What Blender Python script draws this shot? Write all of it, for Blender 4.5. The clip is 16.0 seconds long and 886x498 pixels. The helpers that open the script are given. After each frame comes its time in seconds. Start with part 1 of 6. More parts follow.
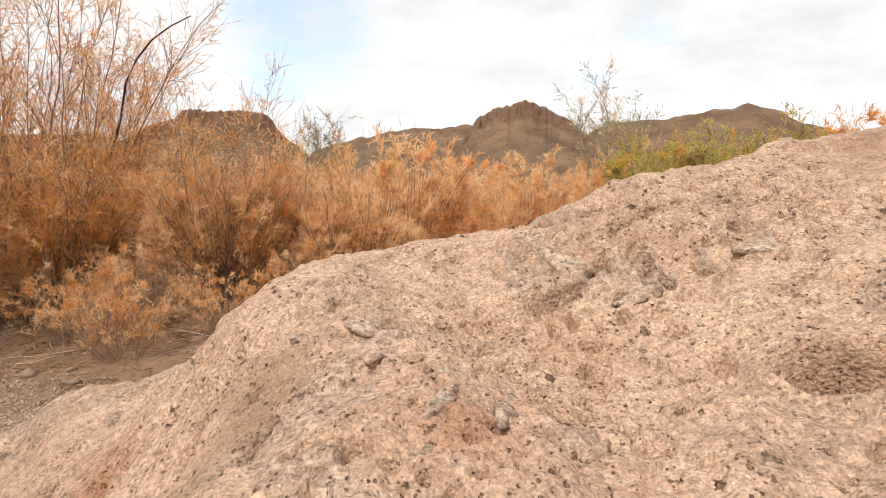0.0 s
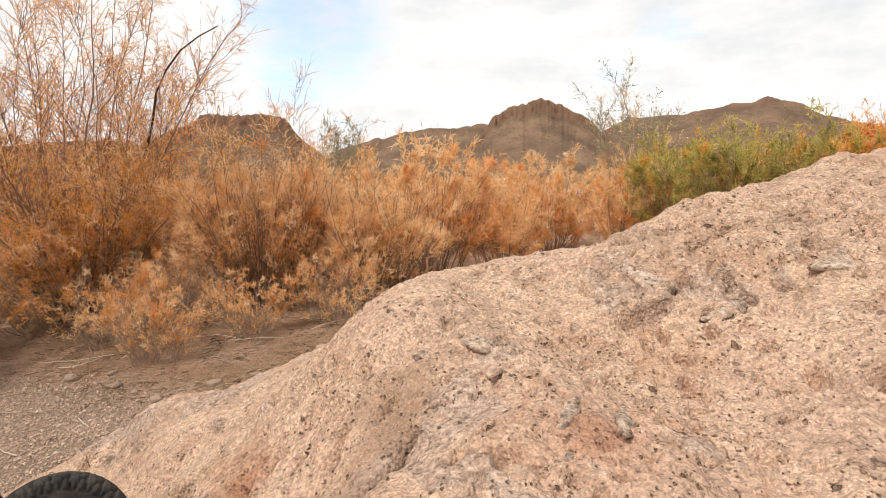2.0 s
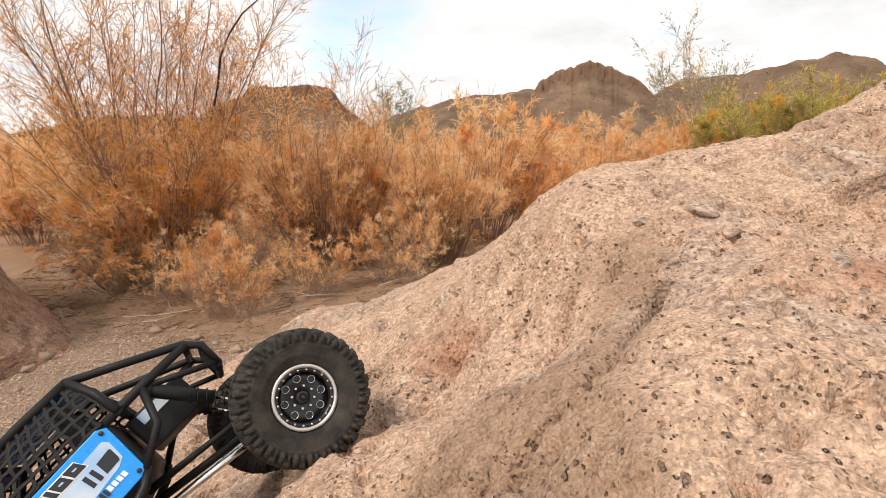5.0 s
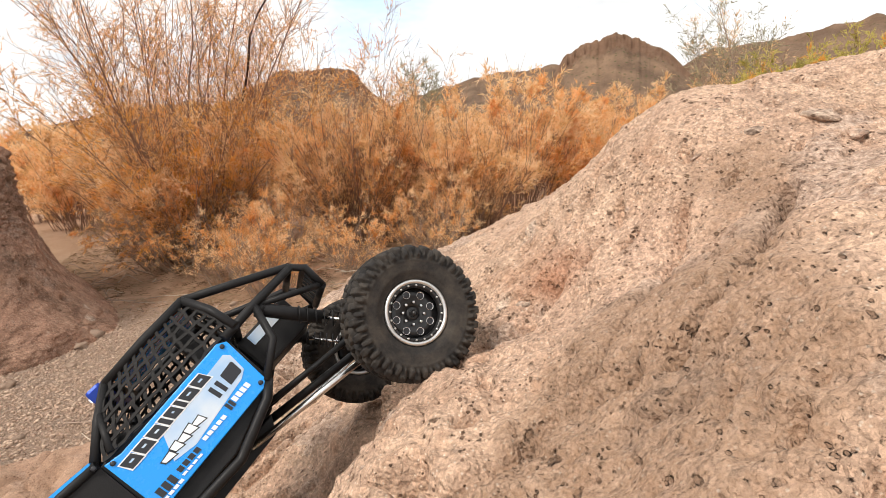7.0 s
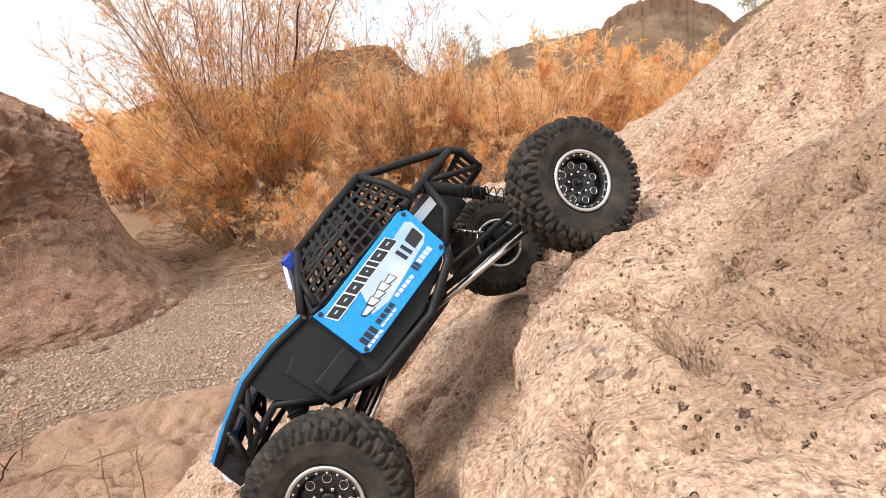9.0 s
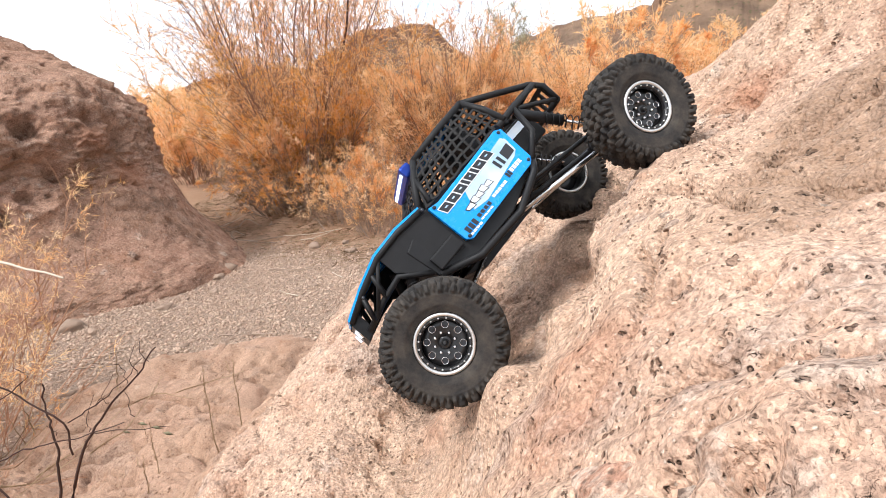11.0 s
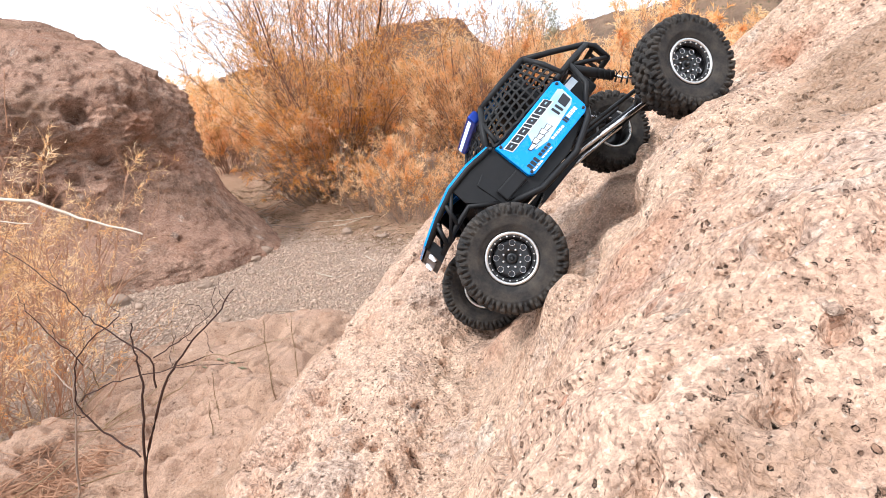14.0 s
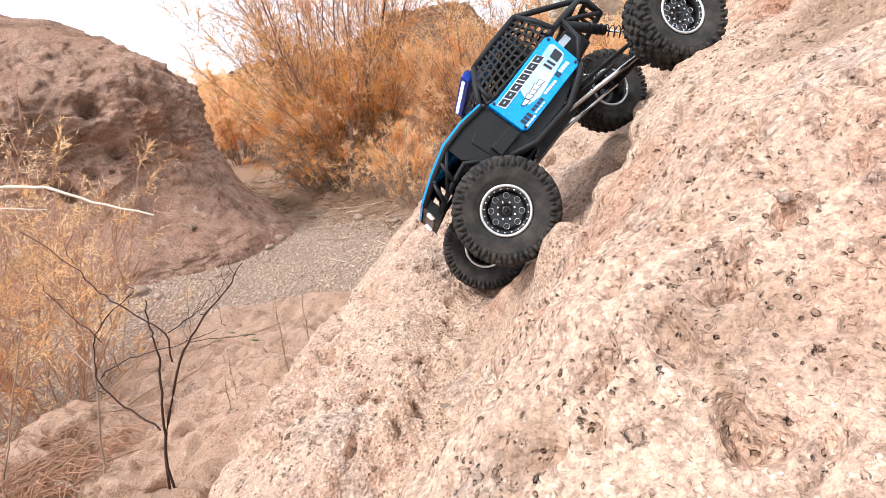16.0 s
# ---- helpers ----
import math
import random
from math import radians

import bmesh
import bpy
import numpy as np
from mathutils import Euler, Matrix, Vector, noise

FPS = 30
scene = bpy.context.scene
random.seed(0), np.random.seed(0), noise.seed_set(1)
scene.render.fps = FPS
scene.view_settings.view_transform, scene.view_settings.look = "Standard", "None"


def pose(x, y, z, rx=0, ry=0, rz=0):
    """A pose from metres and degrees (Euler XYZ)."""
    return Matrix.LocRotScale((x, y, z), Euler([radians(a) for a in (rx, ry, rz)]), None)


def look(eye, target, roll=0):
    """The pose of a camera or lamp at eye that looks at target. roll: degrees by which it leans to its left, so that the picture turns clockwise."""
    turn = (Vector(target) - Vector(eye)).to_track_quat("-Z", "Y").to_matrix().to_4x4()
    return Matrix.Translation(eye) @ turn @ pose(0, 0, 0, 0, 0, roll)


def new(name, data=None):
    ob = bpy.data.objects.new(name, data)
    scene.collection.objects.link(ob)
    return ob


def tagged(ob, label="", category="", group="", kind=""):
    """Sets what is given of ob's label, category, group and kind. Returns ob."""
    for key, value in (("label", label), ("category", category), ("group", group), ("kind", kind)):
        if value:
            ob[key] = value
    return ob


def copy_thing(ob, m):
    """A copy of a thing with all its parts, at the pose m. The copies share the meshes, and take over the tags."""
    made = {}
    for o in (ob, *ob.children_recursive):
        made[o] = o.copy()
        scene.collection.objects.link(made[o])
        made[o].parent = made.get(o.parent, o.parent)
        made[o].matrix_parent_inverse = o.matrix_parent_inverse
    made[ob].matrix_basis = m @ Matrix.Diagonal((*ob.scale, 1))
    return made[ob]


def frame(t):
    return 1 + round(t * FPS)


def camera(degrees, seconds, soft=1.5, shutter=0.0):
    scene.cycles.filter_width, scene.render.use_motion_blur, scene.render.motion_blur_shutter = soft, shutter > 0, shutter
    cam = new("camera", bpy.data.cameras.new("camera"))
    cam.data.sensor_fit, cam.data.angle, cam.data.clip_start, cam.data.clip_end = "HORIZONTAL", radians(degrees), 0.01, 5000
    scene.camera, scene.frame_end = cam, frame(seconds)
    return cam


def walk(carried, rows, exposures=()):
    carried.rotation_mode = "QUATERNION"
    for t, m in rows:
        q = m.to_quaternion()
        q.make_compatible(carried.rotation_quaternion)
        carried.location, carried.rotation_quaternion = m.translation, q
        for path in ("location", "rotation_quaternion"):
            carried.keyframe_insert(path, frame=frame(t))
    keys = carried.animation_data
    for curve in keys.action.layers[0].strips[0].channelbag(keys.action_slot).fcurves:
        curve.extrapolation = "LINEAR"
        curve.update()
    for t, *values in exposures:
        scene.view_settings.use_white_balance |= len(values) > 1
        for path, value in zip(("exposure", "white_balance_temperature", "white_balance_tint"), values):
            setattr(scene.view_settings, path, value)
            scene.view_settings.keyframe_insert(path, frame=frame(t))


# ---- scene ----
cam = camera(75.4, 16.0, soft=0.6)
METRES, EYE, TILT, LEAN, TURN = 1.05, 1.42, -6.0, 0.0, 0.0
ROWS = [
    (0.0, 0.0, 0.0, 0.0, -0.0, 0.0, -0.0),
    (0.5, -0.0595, -0.0157, -0.0089, 0.54, -0.41, 0.62),
    (1.0, -0.0686, -0.0312, -0.0017, 0.92, -0.4, 1.0),
    (1.5, -0.0773, -0.0459, 0.008, 1.28, -0.24, 0.95),
    (2.0, -0.086, -0.0534, 0.0242, 1.69, -0.02, 0.76),
    (2.5, -0.1156, -0.0544, -0.0035, 2.52, -0.64, 0.73),
    (3.0, -0.1435, -0.0594, 0.0071, 3.25, -0.56, 0.77),
    (3.5, -0.1656, -0.0586, -0.0221, 3.92, -1.39, 1.2),
    (4.0, -0.205, -0.0579, -0.0457, 4.97, -2.18, 1.43),
    (6.5, -0.2894, -0.0539, -0.1019, 7.59, -4.09, 1.61),
    (7.0, -0.3244, -0.0608, -0.1271, 8.77, -4.9, 2.6),
    (7.5, -0.379, -0.0723, -0.168, 10.49, -6.11, 3.68),
    (8.0, -0.3948, -0.0786, -0.1666, 10.94, -5.95, 4.48),
    (8.5, -0.405, -0.088, -0.2077, 11.55, -7.24, 4.48),
    (9.0, -0.4306, -0.1086, -0.2087, 12.9, -7.14, 4.79),
    (9.5, -0.4519, -0.1289, -0.2308, 14.12, -7.78, 5.13),
    (10.0, -0.4556, -0.1605, -0.2615, 15.38, -8.8, 5.47),
    (12.5, -0.4412, -0.3276, -0.2573, 18.49, -8.53, 2.74),
    (13.0, -0.431, -0.3345, -0.2775, 18.66, -8.71, 2.86),
    (13.5, -0.475, -0.355, -0.3037, 19.01, -8.82, 3.18),
    (14.0, -0.4738, -0.3525, -0.3157, 19.41, -9.05, 3.65),
    (14.5, -0.4754, -0.3649, -0.3192, 19.85, -9.27, 4.17),
    (15.0, -0.4627, -0.3674, -0.3353, 20.17, -9.66, 4.74),
    (15.5, -0.4573, -0.3665, -0.3443, 20.4, -9.97, 5.14),
    (16.0, -0.4517, -0.3638, -0.3496, 20.54, -10.25, 5.62),
]
EXPOSURES = [(0.0, 0.17, 6600, 10), (4.2, 0.16, 6700, 10), (7.5, 0.34, 6550, 10), (10.0, 0.60, 6200, 10), (12.5, 0.78, 5750, 9), (16.0, 0.78, 5750, 9)]
walk(cam, [(t, pose(0, 0, EYE, TILT, LEAN, TURN) @ pose(METRES * x, METRES * y, METRES * z, 90 + pitch, roll, yaw)) for t, x, y, z, yaw, pitch, roll in ROWS], EXPOSURES)

# ---- world and sun: high bright overcast with a small blue gap ----
SUN_ELEV, SUN_AZ = 52.0, 215.0   # degrees; azimuth clockwise from +y
world = bpy.data.worlds.new("world")
scene.world = world
world.use_nodes = True
wn, wl = world.node_tree.nodes, world.node_tree.links
wn.clear()


def wnode(kind, **values):
    n = wn.new(kind)
    for k, v in values.items():
        n.inputs[k].default_value = v
    return n


sky = wn.new("ShaderNodeTexSky")
sky.sky_type, sky.sun_disc = "NISHITA", False
sky.sun_elevation, sky.sun_rotation = radians(SUN_ELEV), radians(SUN_AZ)
sky.air_density, sky.dust_density = 1.0, 2.0
coord = wn.new("ShaderNodeTexCoord")
flat = wn.new("ShaderNodeMapping")
flat.inputs["Scale"].default_value = (1.0, 1.0, 2.6)
flat.inputs["Location"].default_value = (0.3, 0.1, 0.0)
cloud = wnode("ShaderNodeTexNoise", Scale=2.3, Detail=7.0, Roughness=0.55)
gap = wn.new("ShaderNodeValToRGB")
gap.color_ramp.elements[0].position, gap.color_ramp.elements[1].position = 0.26, 0.40
shade = wnode("ShaderNodeTexNoise", Scale=3.4, Detail=5.0, Roughness=0.6)
tone = wn.new("ShaderNodeValToRGB")
tone.color_ramp.elements[0].position, tone.color_ramp.elements[0].color = 0.30, (0.70, 0.725, 0.76, 1)
tone.color_ramp.elements[1].position, tone.color_ramp.elements[1].color = 0.56, (0.96, 0.955, 0.945, 1)
dim = wn.new("ShaderNodeMixRGB")
dim.blend_type = "MULTIPLY"
dim.inputs[0].default_value, dim.inputs[2].default_value = 1.0, (0.24, 0.25, 0.26, 1)
mix = wn.new("ShaderNodeMixRGB")
back = wn.new("ShaderNodeBackground")
back.inputs["Strength"].default_value = 1.0
out = wn.new("ShaderNodeOutputWorld")
wl.new(coord.outputs["Generated"], flat.inputs["Vector"])
wl.new(flat.outputs[0], cloud.inputs["Vector"])
wl.new(flat.outputs[0], shade.inputs["Vector"])
wl.new(cloud.outputs["Fac"], gap.inputs[0])
wl.new(shade.outputs["Fac"], tone.inputs[0])
wl.new(sky.outputs[0], dim.inputs[1])
# the gap in the cloud cover, with ragged edges
aim = wn.new("ShaderNodeVectorMath")
aim.operation = "DOT_PRODUCT"
aim.inputs[1].default_value = (-0.221, 0.938, 0.267)
fray = wn.new("ShaderNodeMath")
fray.operation = "MULTIPLY_ADD"
fray.inputs[1].default_value, fray.inputs[2].default_value = 0.050, -0.027
near = wn.new("ShaderNodeMath")
opening = wn.new("ShaderNodeValToRGB")
opening.color_ramp.elements[0].position, opening.color_ramp.elements[0].color = 0.990, (1, 1, 1, 1)
opening.color_ramp.elements[1].position, opening.color_ramp.elements[1].color = 0.9985, (0.20, 0.20, 0.20, 1)
both = wn.new("ShaderNodeMixRGB")
both.blend_type = "MULTIPLY"
both.inputs[0].default_value = 1.0
wl.new(coord.outputs["Generated"], aim.inputs[0])
wl.new(shade.outputs["Fac"], fray.inputs[0])
wl.new(aim.outputs["Value"], near.inputs[0])
wl.new(fray.outputs[0], near.inputs[1])
wl.new(near.outputs[0], opening.inputs[0])
wl.new(gap.outputs[0], both.inputs[1])
wl.new(opening.outputs[0], both.inputs[2])
wl.new(both.outputs[0], mix.inputs[0])
wl.new(dim.outputs[0], mix.inputs[1])
wl.new(tone.outputs[0], mix.inputs[2])
wl.new(mix.outputs[0], back.inputs["Color"])
wl.new(back.outputs[0], out.inputs[0])

sun = new("sun", bpy.data.lights.new("sun", "SUN"))
sun.data.energy, sun.data.angle, sun.data.color = 2.3, radians(14), (1.0, 0.94, 0.86)
sa, se = radians(SUN_AZ), radians(SUN_ELEV)
sun.matrix_world = look((math.sin(sa) * math.cos(se) * 50, math.cos(sa) * math.cos(se) * 50, math.sin(se) * 50), (0, 0, 0))


# ---- materials ----
class Mat:
    """A node material with short calls."""

    def __init__(self, name, rough=0.8, metal=0.0, spec=0.3):
        self.m = bpy.data.materials.new(name)
        self.m.use_nodes = True
        self.n, self.l = self.m.node_tree.nodes, self.m.node_tree.links
        self.b = self.n["Principled BSDF"]
        self.set(Roughness=rough, Metallic=metal)
        self.b.inputs["Specular IOR Level"].default_value = spec
        c = self.n.new("ShaderNodeTexCoord")
        self.obj = c.outputs["Object"]
        self.height = None

    def set(self, **values):
        for k, v in values.items():
            self.b.inputs[k].default_value = v
        return self

    def noise(self, scale, detail=4.0, rough=0.55, stretch=None, vec=None):
        n = self.n.new("ShaderNodeTexNoise")
        n.inputs["Scale"].default_value, n.inputs["Detail"].default_value, n.inputs["Roughness"].default_value = scale, detail, rough
        self.l.new(self.map(stretch, vec) if stretch else (vec or self.obj), n.inputs["Vector"])
        return n.outputs["Fac"]

    def map(self, scale, vec=None):
        m = self.n.new("ShaderNodeMapping")
        m.inputs["Scale"].default_value = scale
        self.l.new(vec or self.obj, m.inputs["Vector"])
        return m.outputs[0]

    def cells(self, scale, feature="F1", what="Distance", rand=1.0, vec=None):
        n = self.n.new("ShaderNodeTexVoronoi")
        n.feature = feature
        n.inputs["Scale"].default_value, n.inputs["Randomness"].default_value = scale, rand
        self.l.new(vec or self.obj, n.inputs["Vector"])
        return n.outputs[what]

    def ramp(self, fac, *stops):
        r = self.n.new("ShaderNodeValToRGB")
        e = r.color_ramp.elements
        while len(e) < len(stops):
            e.new(0.5)
        for k, (p, c) in enumerate(stops):
            e[k].position = p
            e[k].color = (c, c, c, 1) if isinstance(c, (int, float)) else (*c, 1)
        self.l.new(fac, r.inputs[0])
        return r.outputs[0]

    def mix(self, fac, a, b, kind="MIX"):
        m = self.n.new("ShaderNodeMixRGB")
        m.blend_type = kind
        for k, v in ((0, fac), (1, a), (2, b)):
            if isinstance(v, (int, float)):
                m.inputs[k].default_value = v if k == 0 else (v, v, v, 1)
            elif isinstance(v, tuple):
                m.inputs[k].default_value = (*v, 1)
            else:
                self.l.new(v, m.inputs[k])
        return m.outputs[0]

    def attr(self, name):
        a = self.n.new("ShaderNodeAttribute")
        a.attribute_name = name
        return a.outputs["Fac"]

    def random(self, island=False):
        if island:
            return self.n.new("ShaderNodeNewGeometry").outputs["Random Per Island"]
        return self.n.new("ShaderNodeObjectInfo").outputs["Random"]

    def math(self, op, a, b=0.0):
        m = self.n.new("ShaderNodeMath")
        m.operation = op
        for k, v in ((0, a), (1, b)):
            if isinstance(v, (int, float)):
                m.inputs[k].default_value = v
            else:
                self.l.new(v, m.inputs[k])
        return m.outputs[0]

    def color(self, c):
        self.l.new(c, self.b.inputs["Base Color"]) if not isinstance(c, tuple) else self.set(**{"Base Color": (*c, 1)})
        return self

    def rough(self, r):
        self.l.new(r, self.b.inputs["Roughness"])
        return self

    def bump(self, h, distance=0.01, strength=1.0):
        n = self.n.new("ShaderNodeBump")
        n.inputs["Distance"].default_value, n.inputs["Strength"].default_value = distance, strength
        self.l.new(h, n.inputs["Height"])
        if self.height:
            self.l.new(self.height, n.inputs["Normal"])
        self.height = n.outputs[0]
        self.l.new(self.height, self.b.inputs["Normal"])
        return self


def tuff(name, light, dark, pink, size=1.0, fine_bump=1.0):
    """Weathered volcanic tuff: sandy granular matrix, pink, grey and cream clasts, pores with painted-in shade, rusty
    and grey stains.
    """
    m = Mat(name, 0.92, spec=0.12)
    m.obj = m.map((1 / size,) * 3)
    fine = m.noise(420, 3, 0.7)
    grain = m.noise(130, 4, 0.7)
    mid = m.noise(19, 6, 0.68)
    big = m.noise(3.8, 5, 0.62)
    c = m.mix(m.ramp(mid, (0.36, 0.0), (0.60, 1.0)), dark, light)
    c = m.mix(m.ramp(big, (0.44, 0.0), (0.64, 0.7)), c, pink)
    # sand grains, each with its own tone
    wobble = m.math("MULTIPLY", m.math("SUBTRACT", grain, 0.5), 0.55)
    c = m.mix(0.75, c, m.ramp(m.cells(300, what="Color"), (0.15, 0.74), (0.5, 1.0), (0.85, 1.28)), "MULTIPLY")
    ragged = m.math("ADD", m.math("MULTIPLY", wobble, 0.7), m.math("MULTIPLY", m.math("SUBTRACT", m.noise(52, 5, 0.7), 0.5), 0.95))
    # clasts in two sizes: in part of the cells a ragged blot with its own tint
    for scale, least, most, amount in ((17, 0.62, 0.46, 0.6), (58, 0.60, 0.36, 0.45)):
        tint = m.cells(scale, what="Color")
        inside = m.math("SUBTRACT", m.ramp(tint, (least, 0.0), (0.95, most)), m.math("ADD", m.cells(scale), ragged))
        own = m.ramp(m.math("FRACT", m.math("MULTIPLY", tint, 37.0)), (0.0, (0.33, 0.25, 0.205)), (0.35, (0.50, 0.385, 0.31)), (0.6, (0.70, 0.56, 0.44)), (0.85, (0.42, 0.235, 0.16)), (1.0, (0.29, 0.215, 0.18)))
        own = m.mix(0.9, own, m.ramp(grain, (0.36, 0.5), (0.64, 1.5)), "MULTIPLY")
        c = m.mix(m.math("MULTIPLY", m.ramp(inside, (-0.02, 0.0), (0.10, 1.0)), amount), c, own)
    # pale crystal crumbs
    c = m.mix(m.ramp(m.cells(210), (0.10, 0.75), (0.22, 0.0)), c, (0.74, 0.62, 0.50))
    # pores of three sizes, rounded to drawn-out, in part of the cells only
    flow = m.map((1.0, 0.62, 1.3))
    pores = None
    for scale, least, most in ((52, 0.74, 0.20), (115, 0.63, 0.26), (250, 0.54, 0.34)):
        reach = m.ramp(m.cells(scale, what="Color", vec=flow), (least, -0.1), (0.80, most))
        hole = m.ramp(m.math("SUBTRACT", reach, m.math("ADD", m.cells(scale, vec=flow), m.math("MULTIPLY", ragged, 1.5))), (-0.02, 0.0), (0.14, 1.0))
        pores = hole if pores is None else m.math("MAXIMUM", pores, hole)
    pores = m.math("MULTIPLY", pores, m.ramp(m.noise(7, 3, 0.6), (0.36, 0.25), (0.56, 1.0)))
    # the shade inside the pores is put into the colour as dark brown
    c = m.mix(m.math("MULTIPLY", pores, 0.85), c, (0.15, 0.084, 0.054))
    # rust and grey weathering patches with grainy edges
    c = m.mix(m.math("MULTIPLY", m.ramp(m.noise(6.5, 9, 0.74, (1, 1, 1.6)), (0.54, 0.0), (0.66, 1.0)), 0.45), c, (0.38, 0.19, 0.105))
    c = m.mix(m.math("MULTIPLY", m.ramp(m.noise(4.6, 10, 0.78, (1.3, 0.9, 1.2)), (0.56, 0.0), (0.66, 1.0)), 0.5), c, (0.22, 0.155, 0.12))
    c = m.mix(m.math("MULTIPLY", m.ramp(m.math("ADD", m.attr("clast"), m.math("MULTIPLY", m.math("SUBTRACT", grain, 0.5), 1.6)), (0.45, 0.0), (0.75, 0.75)), 0.6), c, m.mix(m.ramp(grain, (0.40, 0.0), (0.62, 1.0)), (0.20, 0.135, 0.105), (0.52, 0.42, 0.35)))
    c = m.mix(m.attr("rust"), c, (0.40, 0.17, 0.09))
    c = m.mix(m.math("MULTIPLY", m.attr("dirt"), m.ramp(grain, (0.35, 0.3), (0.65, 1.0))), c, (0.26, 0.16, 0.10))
    c = m.mix(0.9, c, m.ramp(m.mix(0.5, fine, grain), (0.37, 0.58), (0.50, 1.0), (0.63, 1.32)), "MULTIPLY")
    m.color(c)
    m.bump(m.noise(64, 3, 0.55), 0.0045 * size * fine_bump, 1.0)
    m.bump(m.math("SUBTRACT", 1.0, m.cells(230)), 0.0022 * size * fine_bump, 1.0)
    m.bump(m.math("SUBTRACT", m.mix(0.5, grain, fine), m.math("MULTIPLY", pores, 1.2)), 0.0036 * size * fine_bump, 1.0)
    return m.m


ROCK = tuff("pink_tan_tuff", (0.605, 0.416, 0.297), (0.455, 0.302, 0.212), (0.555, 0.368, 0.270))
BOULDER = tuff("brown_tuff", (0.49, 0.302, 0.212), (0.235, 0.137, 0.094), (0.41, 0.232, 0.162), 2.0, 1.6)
PALE_TUFF = tuff("pale_tuff", (0.66, 0.47, 0.33), (0.46, 0.30, 0.20), (0.60, 0.40, 0.29), 3.5)

g = Mat("sandy_ground", 0.95, spec=0.1)
cc = g.mix(g.ramp(g.noise(3.0, 6, 0.65), (0.35, 0.0), (0.65, 1.0)), (0.54, 0.335, 0.225), (0.72, 0.50, 0.36))
grit = g.cells(95, what="Color")
gravel_tint = g.mix(grit, (0.48, 0.35, 0.27), (0.68, 0.525, 0.415))
gravel_tint = g.mix(g.ramp(g.cells(95), (0.25, 0.0), (0.55, 0.8)), gravel_tint, (0.36, 0.25, 0.185))
cc = g.mix(g.math("MULTIPLY", g.attr("gravel"), g.ramp(g.noise(9, 5, 0.6), (0.30, 0.55), (0.55, 1.0))), cc, gravel_tint)
cc = g.mix(g.attr("litter"), cc, g.mix(g.noise(60, 5, 0.7, (1, 1, 1)), (0.33, 0.195, 0.125), (0.58, 0.37, 0.225)))
g.color(cc)
g.bump(g.noise(9, 9, 0.78), 0.09, 1.0)
g.bump(g.cells(95), 0.008, 0.9)
GROUND = g.m

p = Mat("gravel_stones", 0.9, spec=0.15)
p.color(p.mix(0.5, p.ramp(p.random(True), (0.0, (0.31, 0.21, 0.155)), (0.25, (0.50, 0.355, 0.262)), (0.5, (0.585, 0.425, 0.318)), (0.75, (0.42, 0.298, 0.225)), (1.0, (0.65, 0.49, 0.37))), p.ramp(p.noise(150, 4, 0.7), (0.3, 0.6), (0.7, 1.4)), "MULTIPLY"))
p.bump(p.noise(220, 3), 0.002, 0.7)
GRAVEL = p.m

p = Mat("loose_stone", 0.9, spec=0.15)
p.color(p.mix(p.noise(60, 5, 0.7), p.ramp(p.random(), (0.0, (0.19, 0.125, 0.092)), (1.0, (0.41, 0.285, 0.21))), (0.48, 0.355, 0.265)))
p.bump(p.noise(90, 5, 0.7), 0.004, 0.9)
STONE = p.m

p = Mat("embedded_clast", 0.93, spec=0.12)
where = p.n.new("ShaderNodeNewGeometry").outputs["Position"]
speck = p.noise(150, 4, 0.75, vec=where)
cl = p.ramp(p.random(), (0.0, (0.27, 0.19, 0.145)), (0.3, (0.42, 0.30, 0.225)), (0.55, (0.33, 0.225, 0.17)), (0.8, (0.48, 0.335, 0.25)), (1.0, (0.42, 0.22, 0.145)))
cl = p.mix(p.ramp(p.noise(55, 5, 0.75, vec=where), (0.44, 0.0), (0.58, 0.75)), cl, (0.60, 0.47, 0.37))
cl = p.mix(p.ramp(p.cells(120, vec=where), (0.14, 0.8), (0.30, 0.0)), cl, (0.12, 0.075, 0.055))
p.color(p.mix(0.9, cl, p.ramp(speck, (0.36, 0.50), (0.64, 1.45)), "MULTIPLY"))
p.bump(speck, 0.005, 1.0)
CLAST = p.m


def leafy(name, a, b, c, rough=0.75):
    m = Mat(name, rough, spec=0.15)
    # darkened tone in noise patches: painted shade of the gaps between clumps
    gap_shade = tuple(0.58 * q for q in a)
    clump = m.ramp(m.noise(4.2, 4, 0.65), (0.38, 0.0), (0.58, 1.0))
    m.color(m.ramp(m.mix(0.62, m.random(True), clump), (0.0, gap_shade), (0.28, a), (0.58, b), (0.95, c)))
    t = m.n.new("ShaderNodeBsdfTranslucent")
    mixer = m.n.new("ShaderNodeMixShader")
    mixer.inputs[0].default_value = 0.5
    m.l.new(m.b.inputs["Base Color"].links[0].from_socket, t.inputs["Color"])
    m.l.new(m.b.outputs[0], mixer.inputs[1])
    m.l.new(t.outputs[0], mixer.inputs[2])
    m.l.new(mixer.outputs[0], m.n["Material Output"].inputs["Surface"])
    return m.m


